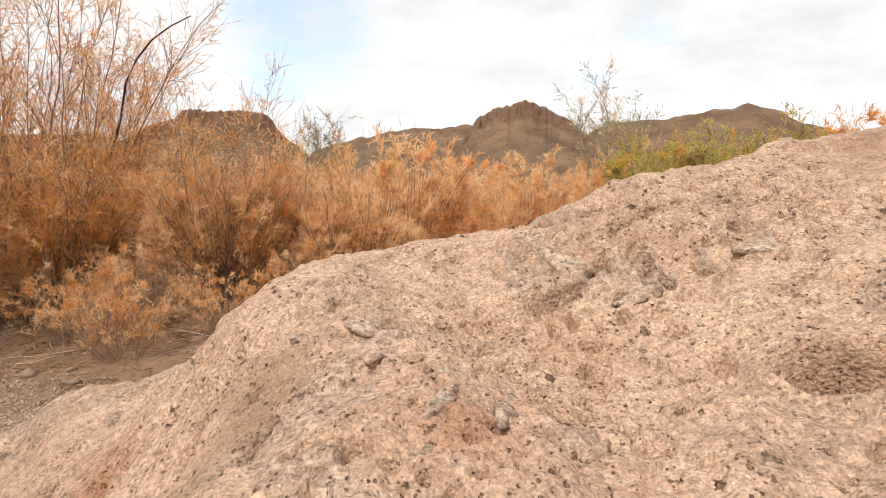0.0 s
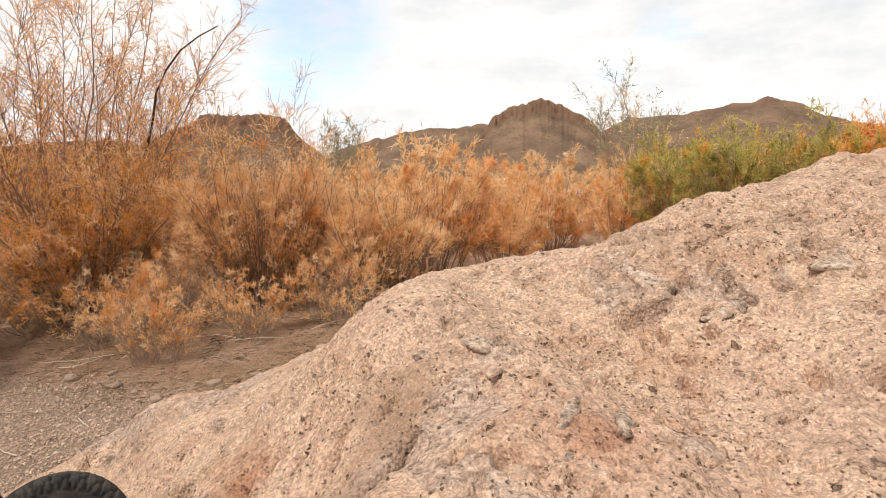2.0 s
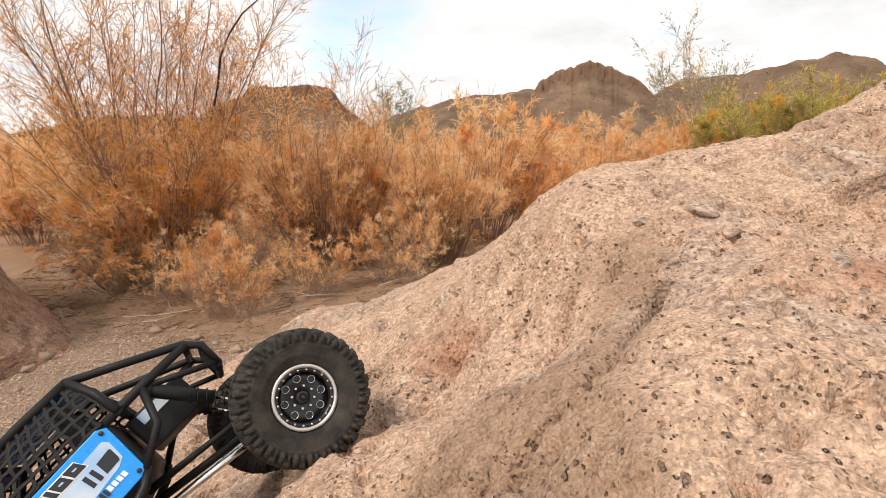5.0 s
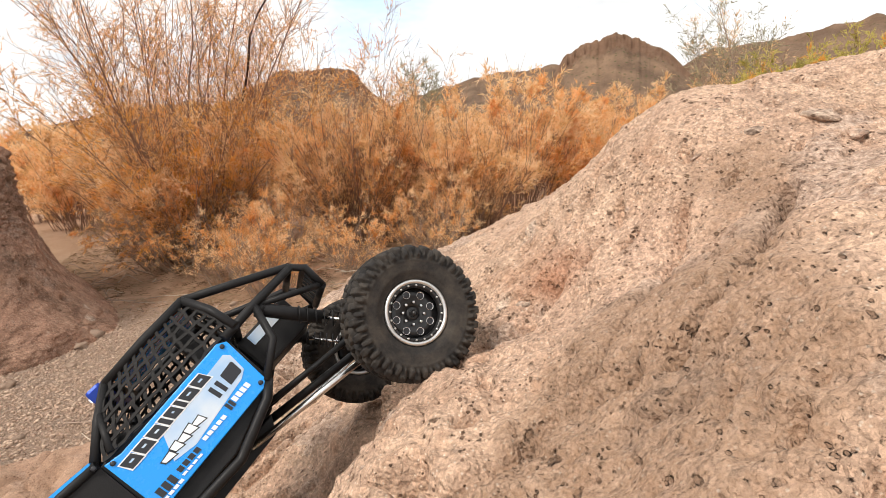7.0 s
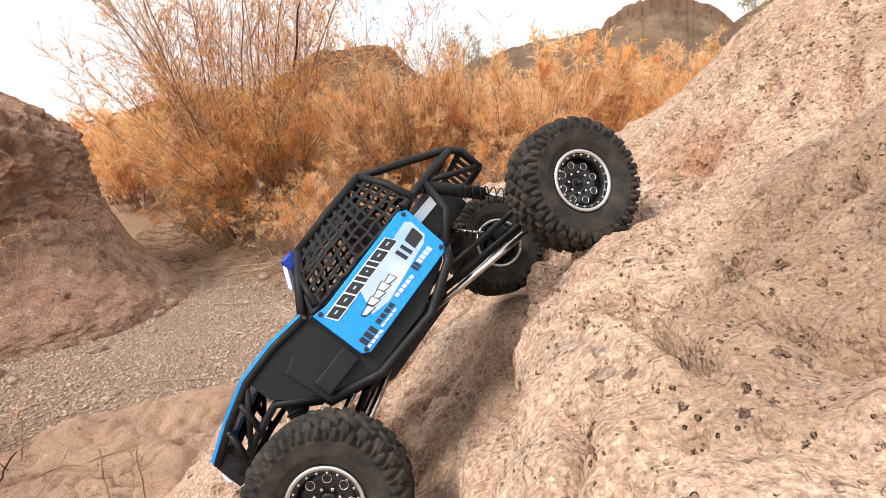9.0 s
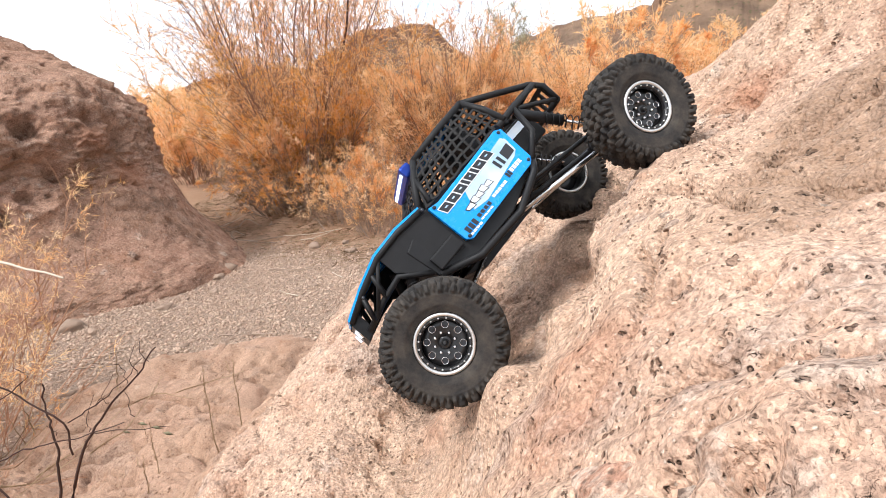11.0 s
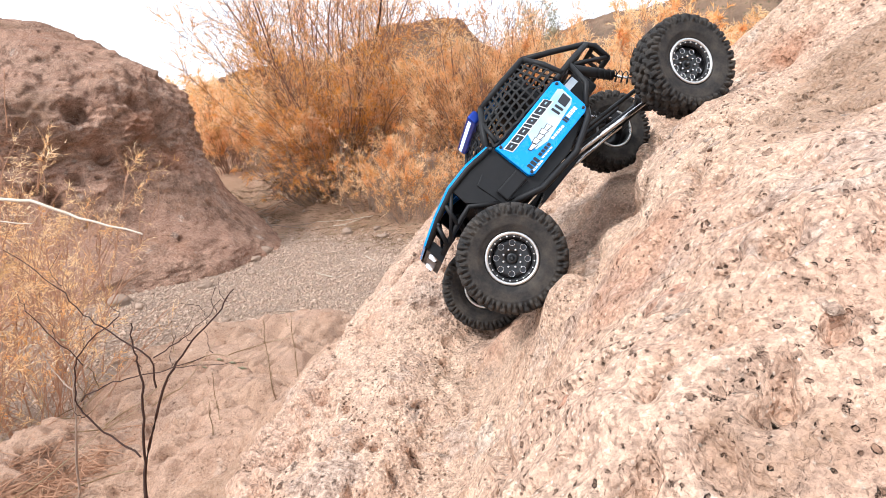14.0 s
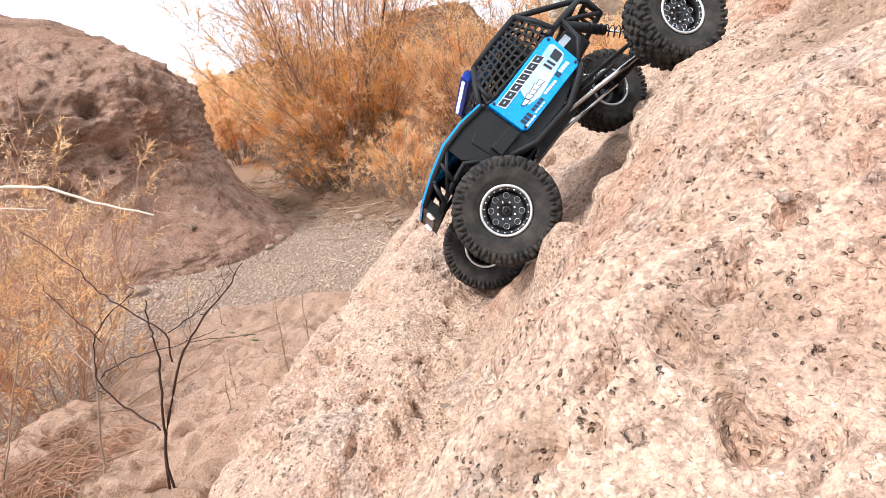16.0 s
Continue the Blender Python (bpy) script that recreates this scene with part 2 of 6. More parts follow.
RUST_LEAF = leafy("rust_orange_tamarisk", (0.72, 0.345, 0.112), (0.88, 0.485, 0.195), (0.94, 0.64, 0.34))
TAN_LEAF = leafy("tan_orange_tamarisk", (0.80, 0.51, 0.24), (0.94, 0.66, 0.37), (0.96, 0.77, 0.53))
GOLD_LEAF = leafy("bright_orange_tamarisk", (0.76, 0.36, 0.065), (0.90, 0.48, 0.12), (0.94, 0.61, 0.22))
GREEN_LEAF = leafy("olive_green_foliage", (0.34, 0.29, 0.07), (0.54, 0.47, 0.13), (0.70, 0.60, 0.22))
PALE_LEAF = leafy("pale_sage_foliage", (0.28, 0.26, 0.17), (0.40, 0.37, 0.24), (0.50, 0.44, 0.28))
STRAW = leafy("dry_straw", (0.22, 0.14, 0.075), (0.38, 0.26, 0.15), (0.55, 0.42, 0.28))


def bark(name, a, b):
    m = Mat(name, 0.85, spec=0.2)
    m.color(m.mix(m.noise(30, 5, 0.7, (1, 1, 0.2)), a, b))
    m.bump(m.noise(160, 4, 0.6, (1, 1, 0.2)), 0.002, 0.8)
    return m.m


TWIG = bark("reddish_brown_twig", (0.16, 0.092, 0.065), (0.42, 0.265, 0.18))
DARK_TWIG = bark("dark_brown_twig", (0.035, 0.02, 0.016), (0.10, 0.055, 0.042))
GREY_TWIG = bark("grey_brown_stem", (0.22, 0.155, 0.12), (0.50, 0.38, 0.29))
RED_TWIG = bark("orange_brown_twig", (0.30, 0.145, 0.085), (0.58, 0.34, 0.21))
PALE_STICK = bark("bleached_stick", (0.45, 0.36, 0.27), (0.68, 0.58, 0.47))

h = Mat("brown_desert_hill", 0.95, spec=0.1)
hc = h.mix(h.ramp(h.noise(0.05, 6, 0.65), (0.38, 0.0), (0.62, 1.0)), (0.135, 0.088, 0.060), (0.25, 0.162, 0.105))
hc = h.mix(h.ramp(h.cells(0.35), (0.12, 1.0), (0.3, 0.0)), hc, (0.09, 0.085, 0.04))
h.color(h.mix(h.attr("cliff"), hc, h.mix(h.noise(0.12, 6, 0.7, (1, 1, 2.5)), (0.11, 0.062, 0.042), (0.27, 0.16, 0.105))))
h.bump(h.noise(0.25, 6, 0.7), 2.0, 0.8)
HILL = h.m

# the car
p = Mat("black_nylon", 0.52, spec=0.28)
p.color(p.mix(p.noise(40, 4, 0.6), (0.006, 0.006, 0.007), (0.016, 0.015, 0.015)))
p.rough(p.ramp(p.noise(55, 5, 0.65), (0.3, 0.40), (0.7, 0.66)))
p.bump(p.noise(900, 2), 0.0003, 0.6)
BLACK = p.m
p = Mat("tyre_rubber", 0.8, spec=0.25)
p.color(p.mix(p.ramp(p.noise(45, 5, 0.7), (0.40, 0.0), (0.70, 0.8)), (0.024, 0.022, 0.021), (0.085, 0.070, 0.056)))
p.bump(p.noise(500, 3), 0.0004, 0.7)
RUBBER = p.m
p = Mat("blue_vinyl_wrap", 0.22, spec=0.5)
p.color(p.mix(p.ramp(p.noise(30, 4, 0.7), (0.55, 0.0), (0.75, 0.25)), (0.010, 0.30, 0.86), (0.12, 0.30, 0.55)))
p.rough(p.ramp(p.noise(60, 5, 0.7), (0.35, 0.16), (0.7, 0.38)))
BLUE = p.m
p = Mat("white_decal", 0.3, spec=0.5)
p.color(p.mix(p.noise(70, 4), (0.74, 0.76, 0.78), (0.82, 0.83, 0.84)))
WHITE = p.m
p = Mat("silver_blue_fade", 0.28, spec=0.5)
p.color(p.mix(p.ramp(p.noise(22, 3), (0.35, 0.0), (0.65, 1.0)), (0.33, 0.50, 0.72), (0.62, 0.68, 0.74)))
FADE = p.m
p = Mat("black_decal", 0.32, spec=0.5)
p.color(p.mix(p.noise(80, 3), (0.012, 0.013, 0.018), (0.024, 0.025, 0.03)))
INK = p.m
p = Mat("brushed_aluminium_ring", 0.34, 1.0)
p.color(p.mix(p.noise(90, 4, 0.7), (0.58, 0.57, 0.55), (0.80, 0.79, 0.77)))
p.rough(p.ramp(p.noise(70, 4), (0.3, 0.26), (0.7, 0.46)))
SILVER = p.m
p = Mat("polished_steel_link", 0.2, 1.0)
p.color(p.mix(p.noise(60, 4), (0.55, 0.54, 0.53), (0.75, 0.74, 0.72)))
STEEL = p.m
p = Mat("gloss_black_rim", 0.28, spec=0.5)
p.color(p.mix(p.noise(70, 4), (0.008, 0.008, 0.009), (0.022, 0.021, 0.021)))
RIM = p.m
p = Mat("woven_black_webbing", 0.85, spec=0.2)
p.color(p.mix(p.noise(400, 2), (0.014, 0.014, 0.015), (0.040, 0.038, 0.036)))
p.bump(p.noise(900, 2), 0.0004, 0.8)
WEB = p.m
p = Mat("brass_weight", 0.35, 1.0)
p.color(p.mix(p.noise(60, 4), (0.50, 0.36, 0.14), (0.66, 0.50, 0.24)))
BRASS = p.m
p = Mat("blue_anodised_housing", 0.35, 0.4)
p.color(p.mix(p.noise(60, 4), (0.012, 0.03, 0.20), (0.02, 0.055, 0.34)))
ANODISED = p.m
p = Mat("led_lens", 0.1, spec=0.5)
p.set(**{"Base Color": (0.85, 0.88, 0.95, 1), "Emission Color": (0.80, 0.88, 1.0, 1), "Emission Strength": 1.2})
LED = p.m


# ---- mesh helpers ----
def mesh_from(name, verts, faces, mat, smooth=True):
    me = bpy.data.meshes.new(name)
    me.from_pydata(verts, [], faces)
    me.materials.append(mat)
    if smooth:
        me.polygons.foreach_set("use_smooth", [True] * len(me.polygons))
    me.update()
    return me


def mesh_np(name, verts, faces, mat, smooth=True):
    """Mesh from numpy arrays; all faces have the same number of corners."""
    me = bpy.data.meshes.new(name)
    k = faces.shape[1]
    me.vertices.add(len(verts))
    me.vertices.foreach_set("co", np.ascontiguousarray(verts, dtype=np.float32).ravel())
    me.loops.add(faces.size)
    me.loops.foreach_set("vertex_index", np.ascontiguousarray(faces, dtype=np.int32).ravel())
    me.polygons.add(len(faces))
    me.polygons.foreach_set("loop_start", np.arange(0, faces.size, k, dtype=np.int32))
    me.polygons.foreach_set("loop_total", np.full(len(faces), k, dtype=np.int32))
    if smooth:
        me.polygons.foreach_set("use_smooth", np.ones(len(faces), dtype=bool))
    me.materials.append(mat)
    me.update(calc_edges=True)
    me.validate()
    return me


def grid_faces(nx, ny):
    i = np.arange(nx * ny).reshape(ny, nx)
    return np.stack([i[:-1, :-1], i[:-1, 1:], i[1:, 1:], i[1:, :-1]], -1).reshape(-1, 4)


def attribute(me, name, values):
    a = me.attributes.new(name, "FLOAT", "POINT")
    a.data.foreach_set("value", np.ascontiguousarray(values, dtype=np.float32).ravel())


def lattice(ix, iy, seed):
    h = (ix.astype(np.int64) * 374761393 + iy.astype(np.int64) * 668265263 + seed * 974711) & 0x7FFFFFFF
    h = ((h ^ (h >> 13)) * 1274126177) & 0x7FFFFFFF
    return ((h ^ (h >> 16)) & 0xFFFF) / 65535.0


def vnoise(x, y, seed=0):
    ix, iy = np.floor(x), np.floor(y)
    fx, fy = x - ix, y - iy
    fx, fy = fx * fx * (3 - 2 * fx), fy * fy * (3 - 2 * fy)
    a, b = lattice(ix, iy, seed), lattice(ix + 1, iy, seed)
    c, d = lattice(ix, iy + 1, seed), lattice(ix + 1, iy + 1, seed)
    return (a * (1 - fx) + b * fx) * (1 - fy) + (c * (1 - fx) + d * fx) * fy


def fbm(x, y, octaves=4, seed=0, gain=0.5):
    s, amp, total = 0.0, 1.0, 0.0
    for k in range(octaves):
        s = s + amp * (vnoise(x * 2 ** k + 17.3 * k, y * 2 ** k - 9.1 * k, seed + k) - 0.5)
        total += amp
        amp *= gain
    return s / total


def smoothstep(a, b, x):
    t = np.clip((x - a) / (b - a), 0, 1)
    return t * t * (3 - 2 * t)


def steps(*spans):
    """Coordinates with their own spacing in each span: (start, end, spacing), joined."""
    parts = [np.arange(a, b, s) for a, b, s in spans]
    return np.concatenate(parts + [np.array([spans[-1][1]])])


# ---- the main rock: a long tilted shoulder that breaks down in lobes to the wash ----
# lobes: x, y, long and short radius, turn in degrees, height
SLOPE = (1.112, 0.367, 0.157)
SHOULDERS = [
    (-1.5, 0.9, 0.45, 0.25, 90, -0.304),
    (-2.1, 0.5, 0.45, 0.25, 90, -0.136),
    (1, 1.3, 0.45, 0.25, 135, -0.102),
    (-1.4, 1.3, 0.45, 0.25, 0, -0.208),
    (-0.1, 1.4, 0.45, 0.25, 0, -0.168),
    (-1.6, -0.5, 0.45, 0.25, 90, -0.260),
    (1.3, -0.9, 0.9, 0.45, 90, -0.238),
    (-1.2, 1.6, 0.45, 0.25, 0, -0.315),
    (-2, 1.9, 0.45, 0.25, 135, 0.161),
    (-1.5, 0.2, 0.28, 0.28, 0, 0.053),
    (-0.4, -0.9, 0.45, 0.25, 0, -0.133),
    (-2.1, 1.15, 0.36, 0.24, 60, -0.105),
    (-1.98, 0.6, 0.30, 0.12, 88, -0.095),
    (-2.45, 0.5, 0.25, 0.15, 90, 0.06),
    (-1.60, 0.30, 0.18, 0.12, 0, -0.20),
]
HOLLOWS = [
    (-0.7, 0.2, 0.17, 0.07, 90, -0.108),
    (-1.05, 0.15, 0.25, 0.11, 120, -0.121),
    (-0.65, 0.55, 0.1, 0.1, 0, -0.056),
    (-1.05, 0.55, 0.17, 0.07, 90, -0.157),
    (-1.05, 0.25, 0.17, 0.07, 30, -0.057),
    (-0.65, 0.8, 0.17, 0.07, 120, -0.035),
    (-0.7, 0.35, 0.17, 0.07, 30, -0.038),
    (-0.7, -0.05, 0.17, 0.07, 60, -0.047),
    (-1.05, 1, 0.25, 0.11, 30, -0.160),
    (-0.75, -0.25, 0.17, 0.07, 90, -0.183),
    (-1.05, -0.05, 0.17, 0.07, 120, -0.094),
    (-1.05, 0.15, 0.17, 0.07, 0, -0.039),
    (-0.7, 0.45, 0.17, 0.07, 120, -0.024),
]
LOWER_LOBES = [
    (-1, 0.2, 0.17, 0.07, 90, 0.129),
    (-1, 0.75, 0.17, 0.07, 30, 0.040),
    (-1, 0.65, 0.17, 0.07, 120, 0.038),
    (-0.85, 0.7, 0.17, 0.07, 90, 0.037),
    (-0.7, 0.95, 0.17, 0.07, 0, 0.084),
    (-0.5, -0, 0.17, 0.07, 30, 0.017),
    (-0.5, 0.8, 0.17, 0.07, 0, 0.030),
    (-0.45, 0.2, 0.17, 0.07, 90, 0.078),
    (-0.4, -0.1, 0.17, 0.07, 30, 0.060),
    (-0.4, 0.65, 0.17, 0.07, 90, 0.015),
    (-0.35, 1, 0.17, 0.07, 150, 0.021),
]
UPPER_LOBES = [
    (-0.2, 0.65, 0.25, 0.11, 90, 0.081),
    (-0.2, 0.15, 0.25, 0.11, 60, 0.069),
    (-0.15, 0.6, 0.17, 0.07, 0, 0.043),
    (-0.15, 0.35, 0.17, 0.07, 0, 0.019),
    (-0.1, 0.55, 0.17, 0.07, 120, 0.045),
    (-0.1, 0.9, 0.17, 0.07, 120, 0.059),
    (-0.1, 0.2, 0.17, 0.07, 150, 0.043),
    (0.05, 0.75, 0.17, 0.07, 0, 0.077),
    (0.3, 0.75, 0.17, 0.07, 30, 0.069),
    (0.35, 0.5, 0.17, 0.07, 120, 0.025),
    (0.5, 0.95, 0.17, 0.07, 0, 0.041),
]


def rock_base(x, y):
    z = SLOPE[0] + SLOPE[1] * x + SLOPE[2] * y
    for cx, cy, a, b, turn, h in SHOULDERS + HOLLOWS + LOWER_LOBES + UPPER_LOBES + STEPS:
        c, s = math.cos(radians(turn)), math.sin(radians(turn))
        u, v = (c * (x - cx) + s * (y - cy)) / a, (c * (y - cy) - s * (x - cx)) / b
        z = z + h * np.exp(-0.5 * (u * u + v * v))
    z = z - 1.3 * smoothstep(1.15, 2.6, y) - 1.2 * smoothstep(-0.9, -1.7, y) * smoothstep(0.6, -0.6, x) - 0.5 * smoothstep(-2.2, -3.0, x)
    return z


# small steps on which the wheels stand
STEPS = [(-0.683, 0.285, 0.035, 0.035, 0, 0.026), (-0.586, 0.160, 0.026, 0.032, 0, 0.046), (-0.515, 0.505, 0.045, 0.045, 0, 0.030), (-0.433, 0.380, 0.045, 0.045, 0, 0.011), (-1.50, 0.28, 0.20, 0.13, 20, -0.16), (-0.555, 0.335, 0.075, 0.030, 75, -0.032)]


# cracks: x0, y0, x1, y1, depth, half width
CRACKS = [
    (-0.20, 0.47, -0.30, 0.30, 0.012, 0.006), (-0.30, 0.30, -0.42, 0.22, 0.008, 0.006),
    (-0.43, 0.26, -0.36, 0.19, 0.012, 0.008), (-0.36, 0.19, -0.33, 0.12, 0.014, 0.010),
    (-0.47, 0.17, -0.45, 0.11, 0.010, 0.003), (-0.45, 0.11, -0.47, 0.05, 0.010, 0.004),
]
SEAMS = [
    (-0.25, 0.63, -0.27, 0.585, 0.022, 0.006), (-0.30, 0.54, -0.36, 0.45, 0.010, 0.010),
    (-0.36, 0.45, -0.45, 0.42, 0.016, 0.012), (-0.45, 0.42, -0.52, 0.36, 0.022, 0.016),
    (-0.52, 0.36, -0.565, 0.25, 0.022, 0.018), (-0.565, 0.25, -0.56, 0.12, 0.012, 0.014),
    (-0.66, 0.62, -0.83, 0.52, 0.010, 0.006), (-0.83, 0.52, -0.90, 0.42, 0.014, 0.008),
    (-0.60, 0.66, -0.72, 0.55, 0.008, 0.005), (0.20, 0.66, 0.42, 0.70, 0.006, 0.003),
    (-0.60, -0.02, -0.56, -0.12, 0.010, 0.004), (-0.44, 0.60, -0.62, 0.50, 0.010, 0.008),
]
# hollows that hold a stone or open as a hole: x, y, radius along, radius across, turn, depth
PITS = [
    (0.126, 0.598, 0.030, 0.013, 15, 0.028), (-0.051, 0.234, 0.015, 0.011, 0, 0.022), (-0.097, 0.221, 0.013, 0.010, 30, 0.022), (0.144, 0.376, 0.012, 0.009, 0, 0.014), (0.291, 0.401, 0.034, 0.019, -35, 0.060), (0.209, 0.545, 0.012, 0.008, 0, 0.008),
    (0.40, 0.655, 0.012, 0.008, 0, 0.016), (0.425, 0.66, 0.016, 0.008, 10, 0.015), (-0.04, 0.275, 0.012, 0.009, 0, 0.010),
    (-0.015, 0.265, 0.014, 0.010, 0, 0.010), (-0.02, 0.30, 0.010, 0.007, 0, 0.007), (-0.348, 0.252, 0.012, 0.005, 15, 0.010),
]
HOLES = [
    (-0.434, 0.26, 0.016, 0.012, 40, 0.016), (-0.69, 0.479, 0.016, 0.009, 30, 0.014), (-0.72, 0.50, 0.012, 0.007, 20, 0.012),
    (-0.81, 0.37, 0.010, 0.008, 0, 0.014), (-0.83, 0.36, 0.012, 0.008, 30, 0.012), (-0.77, 0.31, 0.012, 0.008, 0, 0.010),
    (-0.505, 0.33, 0.020, 0.012, 60, 0.024), (-0.48, 0.36, 0.016, 0.010, 40, 0.018), (0.05, 0.56, 0.020, 0.014, 10, 0.010),
    (-0.425, -0.10, 0.010, 0.008, 30, 0.010), (-0.44, -0.075, 0.008, 0.007, 0, 0.009), (-0.40, -0.02, 0.012, 0.006, 20, 0.007),
]


# deeper breaks between the lobes, and the holes beside them
GULLIES = [
    (-0.134, 0.437, -0.206, 0.297, 0.02, 0.006),
    (-0.206, 0.297, -0.234, 0.278, 0.02, 0.006),
    (-0.234, 0.278, -0.256, 0.26, 0.02, 0.006),
    (-0.466, 0.265, -0.443, 0.262, 0.018, 0.006),
    (-0.443, 0.262, -0.415, 0.206, 0.018, 0.006),
    (-0.415, 0.206, -0.406, 0.178, 0.018, 0.006),
    (-0.406, 0.178, -0.395, 0.144, 0.018, 0.006),
    (-0.451, 0.177, -0.448, 0.146, 0.009, 0.003),
    (-0.448, 0.146, -0.453, 0.126, 0.009, 0.003),
    (-0.488, 0.479, -0.451, 0.547, 0.022, 0.016),
    (-0.451, 0.547, -0.423, 0.612, 0.022, 0.016),
    (-0.893, 0.401, -0.879, 0.444, 0.012, 0.006),
    (-0.502, 0.783, -0.527, 0.514, 0.016, 0.012),
    (-0.527, 0.514, -0.517, 0.173, 0.016, 0.012),
    (-0.651, 0.044, -0.64, 0.075, 0.014, 0.003),
    (-0.466, 0.479, -0.515, 0.543, 0.008, 0.006),
]
DEEP_HOLES = [
    (-0.65, 0.493, 0.014, 0.0084, 30, 0.016),
    (-0.809, 0.523, 0.008, 0.0064, 0, 0.01),
    (-0.729, 0.476, 0.01, 0.007, 40, 0.012),
    (-0.346, 0.263, 0.008, 0.0032, 20, 0.01),
    (-0.43, 0.602, 0.014, 0.0098, 60, 0.02),
    (-0.867, 0.36, 0.007, 0.0056, 0, 0.01),
    (-0.787, 0.358, 0.014, 0.007, 10, 0.008),
    (-0.439, 0.619, 0.01, 0.007, 0, 0.014),
    (-0.585, 0.495, 0.012, 0.006, 70, 0.02),
    (-0.41, -0.056, 0.01, 0.006, 20, 0.012),
    (-0.446, -0.018, 0.01, 0.008, 0, 0.008),
    (-0.485, -0.143, 0.008, 0.0064, 40, 0.012),
    (-0.494, 0.032, 0.016, 0.0128, 40, 0.006),
    (-0.861, 0.701, 0.01, 0.006, 40, 0.012),
    (-0.732, 0.733, 0.012, 0.0072, 20, 0.012),
    (-0.275, 0.509, 0.008, 0.0064, 0, 0.01),
]
# brown weathered hollow below the crest
STAINS = [(-0.149, 0.464), (-0.22, 0.343), (-0.26, 0.333), (-0.284, 0.302), (-0.278, 0.237), (-0.243, 0.208), (-0.264, 0.181), (-0.346, 0.177), (-0.306, 0.216), (-0.374, 0.129)]


def seg_distance(x, y, x0, y0, x1, y1):
    dx, dy = x1 - x0, y1 - y0
    t = np.clip(((x - x0) * dx + (y - y0) * dy) / (dx * dx + dy * dy), 0, 1)
    return np.hypot(x - x0 - t * dx, y - y0 - t * dy)


def carve(x, y, ds, core):
    """Relief along the surface normal on top of the smooth form: ds is added to; core is 1 on the near face."""
    wx, wy = x + 0.02 * fbm(x * 9, y * 9, 3, 31), y + 0.02 * fbm(x * 9, y * 9, 3, 57)
    for x0, y0, x1, y1, depth, half in CRACKS + SEAMS + GULLIES:
        d = seg_distance(wx, wy, x0, y0, x1, y1)
        ds = ds - 1.5 * depth * np.exp(-((d / half) ** 2))
    for px, py, a, b, turn, depth in PITS + HOLES + DEEP_HOLES:
        c, s = math.cos(radians(turn)), math.sin(radians(turn))
        u, v = (c * (wx - px) + s * (wy - py)) / a, (c * (wy - py) - s * (wx - px)) / b
        q = u * u + v * v
        ds = ds - depth * np.exp(-q ** 2 * 0.7) + 0.12 * depth * np.exp(-(np.sqrt(q) - 1.35) ** 2 * 9)
    return ds


def scatter_pits(x1, y1, ds, rng, count, xr, yr, rmin, rmax, depth):
    """Small pores, in clusters, on a rectangular grid with coordinates x1, y1."""
    made = 0
    while made < count:
        px, py = rng.uniform(*xr), rng.uniform(*yr)
        if vnoise(np.array([px * 7.0]), np.array([py * 7.0]), 77)[0] < rng.uniform(0.25, 0.8):
            continue
        made += 1
        r = rmin + (rmax - rmin) * rng.random() ** 3
        a, b, turn = r * rng.uniform(1.0, 1.9), r * rng.uniform(0.6, 1.0), rng.uniform(0, math.pi)
        i0, i1 = np.searchsorted(x1, (px - 2.2 * a, px + 2.2 * a))
        j0, j1 = np.searchsorted(y1, (py - 2.2 * a, py + 2.2 * a))
        if i1 <= i0 or j1 <= j0:
            continue
        gx, gy = np.meshgrid(x1[i0:i1] - px, y1[j0:j1] - py)
        c, s = math.cos(turn), math.sin(turn)
        q = ((c * gx + s * gy) / a) ** 2 + ((c * gy - s * gx) / b) ** 2
        ds[j0:j1, i0:i1] -= depth * r * np.exp(-q ** 2)
    return ds


rx = steps((-3.1, -2.5, 0.02), (-2.5, -0.95, 0.008), (-0.95, 0.60, 0.0029), (0.60, 1.0, 0.008), (1.0, 2.6, 0.03))
ry = steps((-1.8, -0.45, 0.03), (-0.45, -0.28, 0.008), (-0.28, 0.80, 0.0029), (0.80, 1.15, 0.007), (1.15, 2.7, 0.03))
RX, RY = np.meshgrid(rx, ry)
RZ = rock_base(RX, RY)
# the sides that fall away behind and beside the shoulder
edge = 0.55 * fbm(RX * 1.1, RY * 1.1, 3, 52)
away = np.maximum(np.maximum(smoothstep(1.35, 2.45, RX + edge), smoothstep(1.75, 2.6, RY + edge)), smoothstep(-0.95, -1.7, RY + edge))
away = np.maximum(away, smoothstep(2.5, 3.3, np.hypot(RX, RY) + edge) * (RX > -1.2))
RZ = RZ * (1 - away) - 0.45 * away
gy_, gx_ = np.gradient(RZ, ry, rx)
nl = np.sqrt(gx_ ** 2 + gy_ ** 2 + 1)
relief = 0.034 * fbm(RX * 5, RY * 5, 3, 3) + 0.026 * fbm(RX * 15, RY * 15 + RZ * 9, 4, 11) + 0.008 * fbm(RX * 44, RY * 44 + RZ * 30, 3, 23, 0.62) + 0.0045 * fbm(RX * 105, RY * 105 + RZ * 70, 2, 27, 0.6)
ridged = np.abs(fbm(RX * 9 + RZ * 4, RY * 12, 3, 41)) * 0.05
relief = relief + 0.009 - np.clip(0.004 - ridged, 0, 1) * 1.5 * smoothstep(0.02, 0.14, fbm(RX * 3, RY * 3, 2, 47))
ledge = smoothstep(-0.9, -1.25, RX)
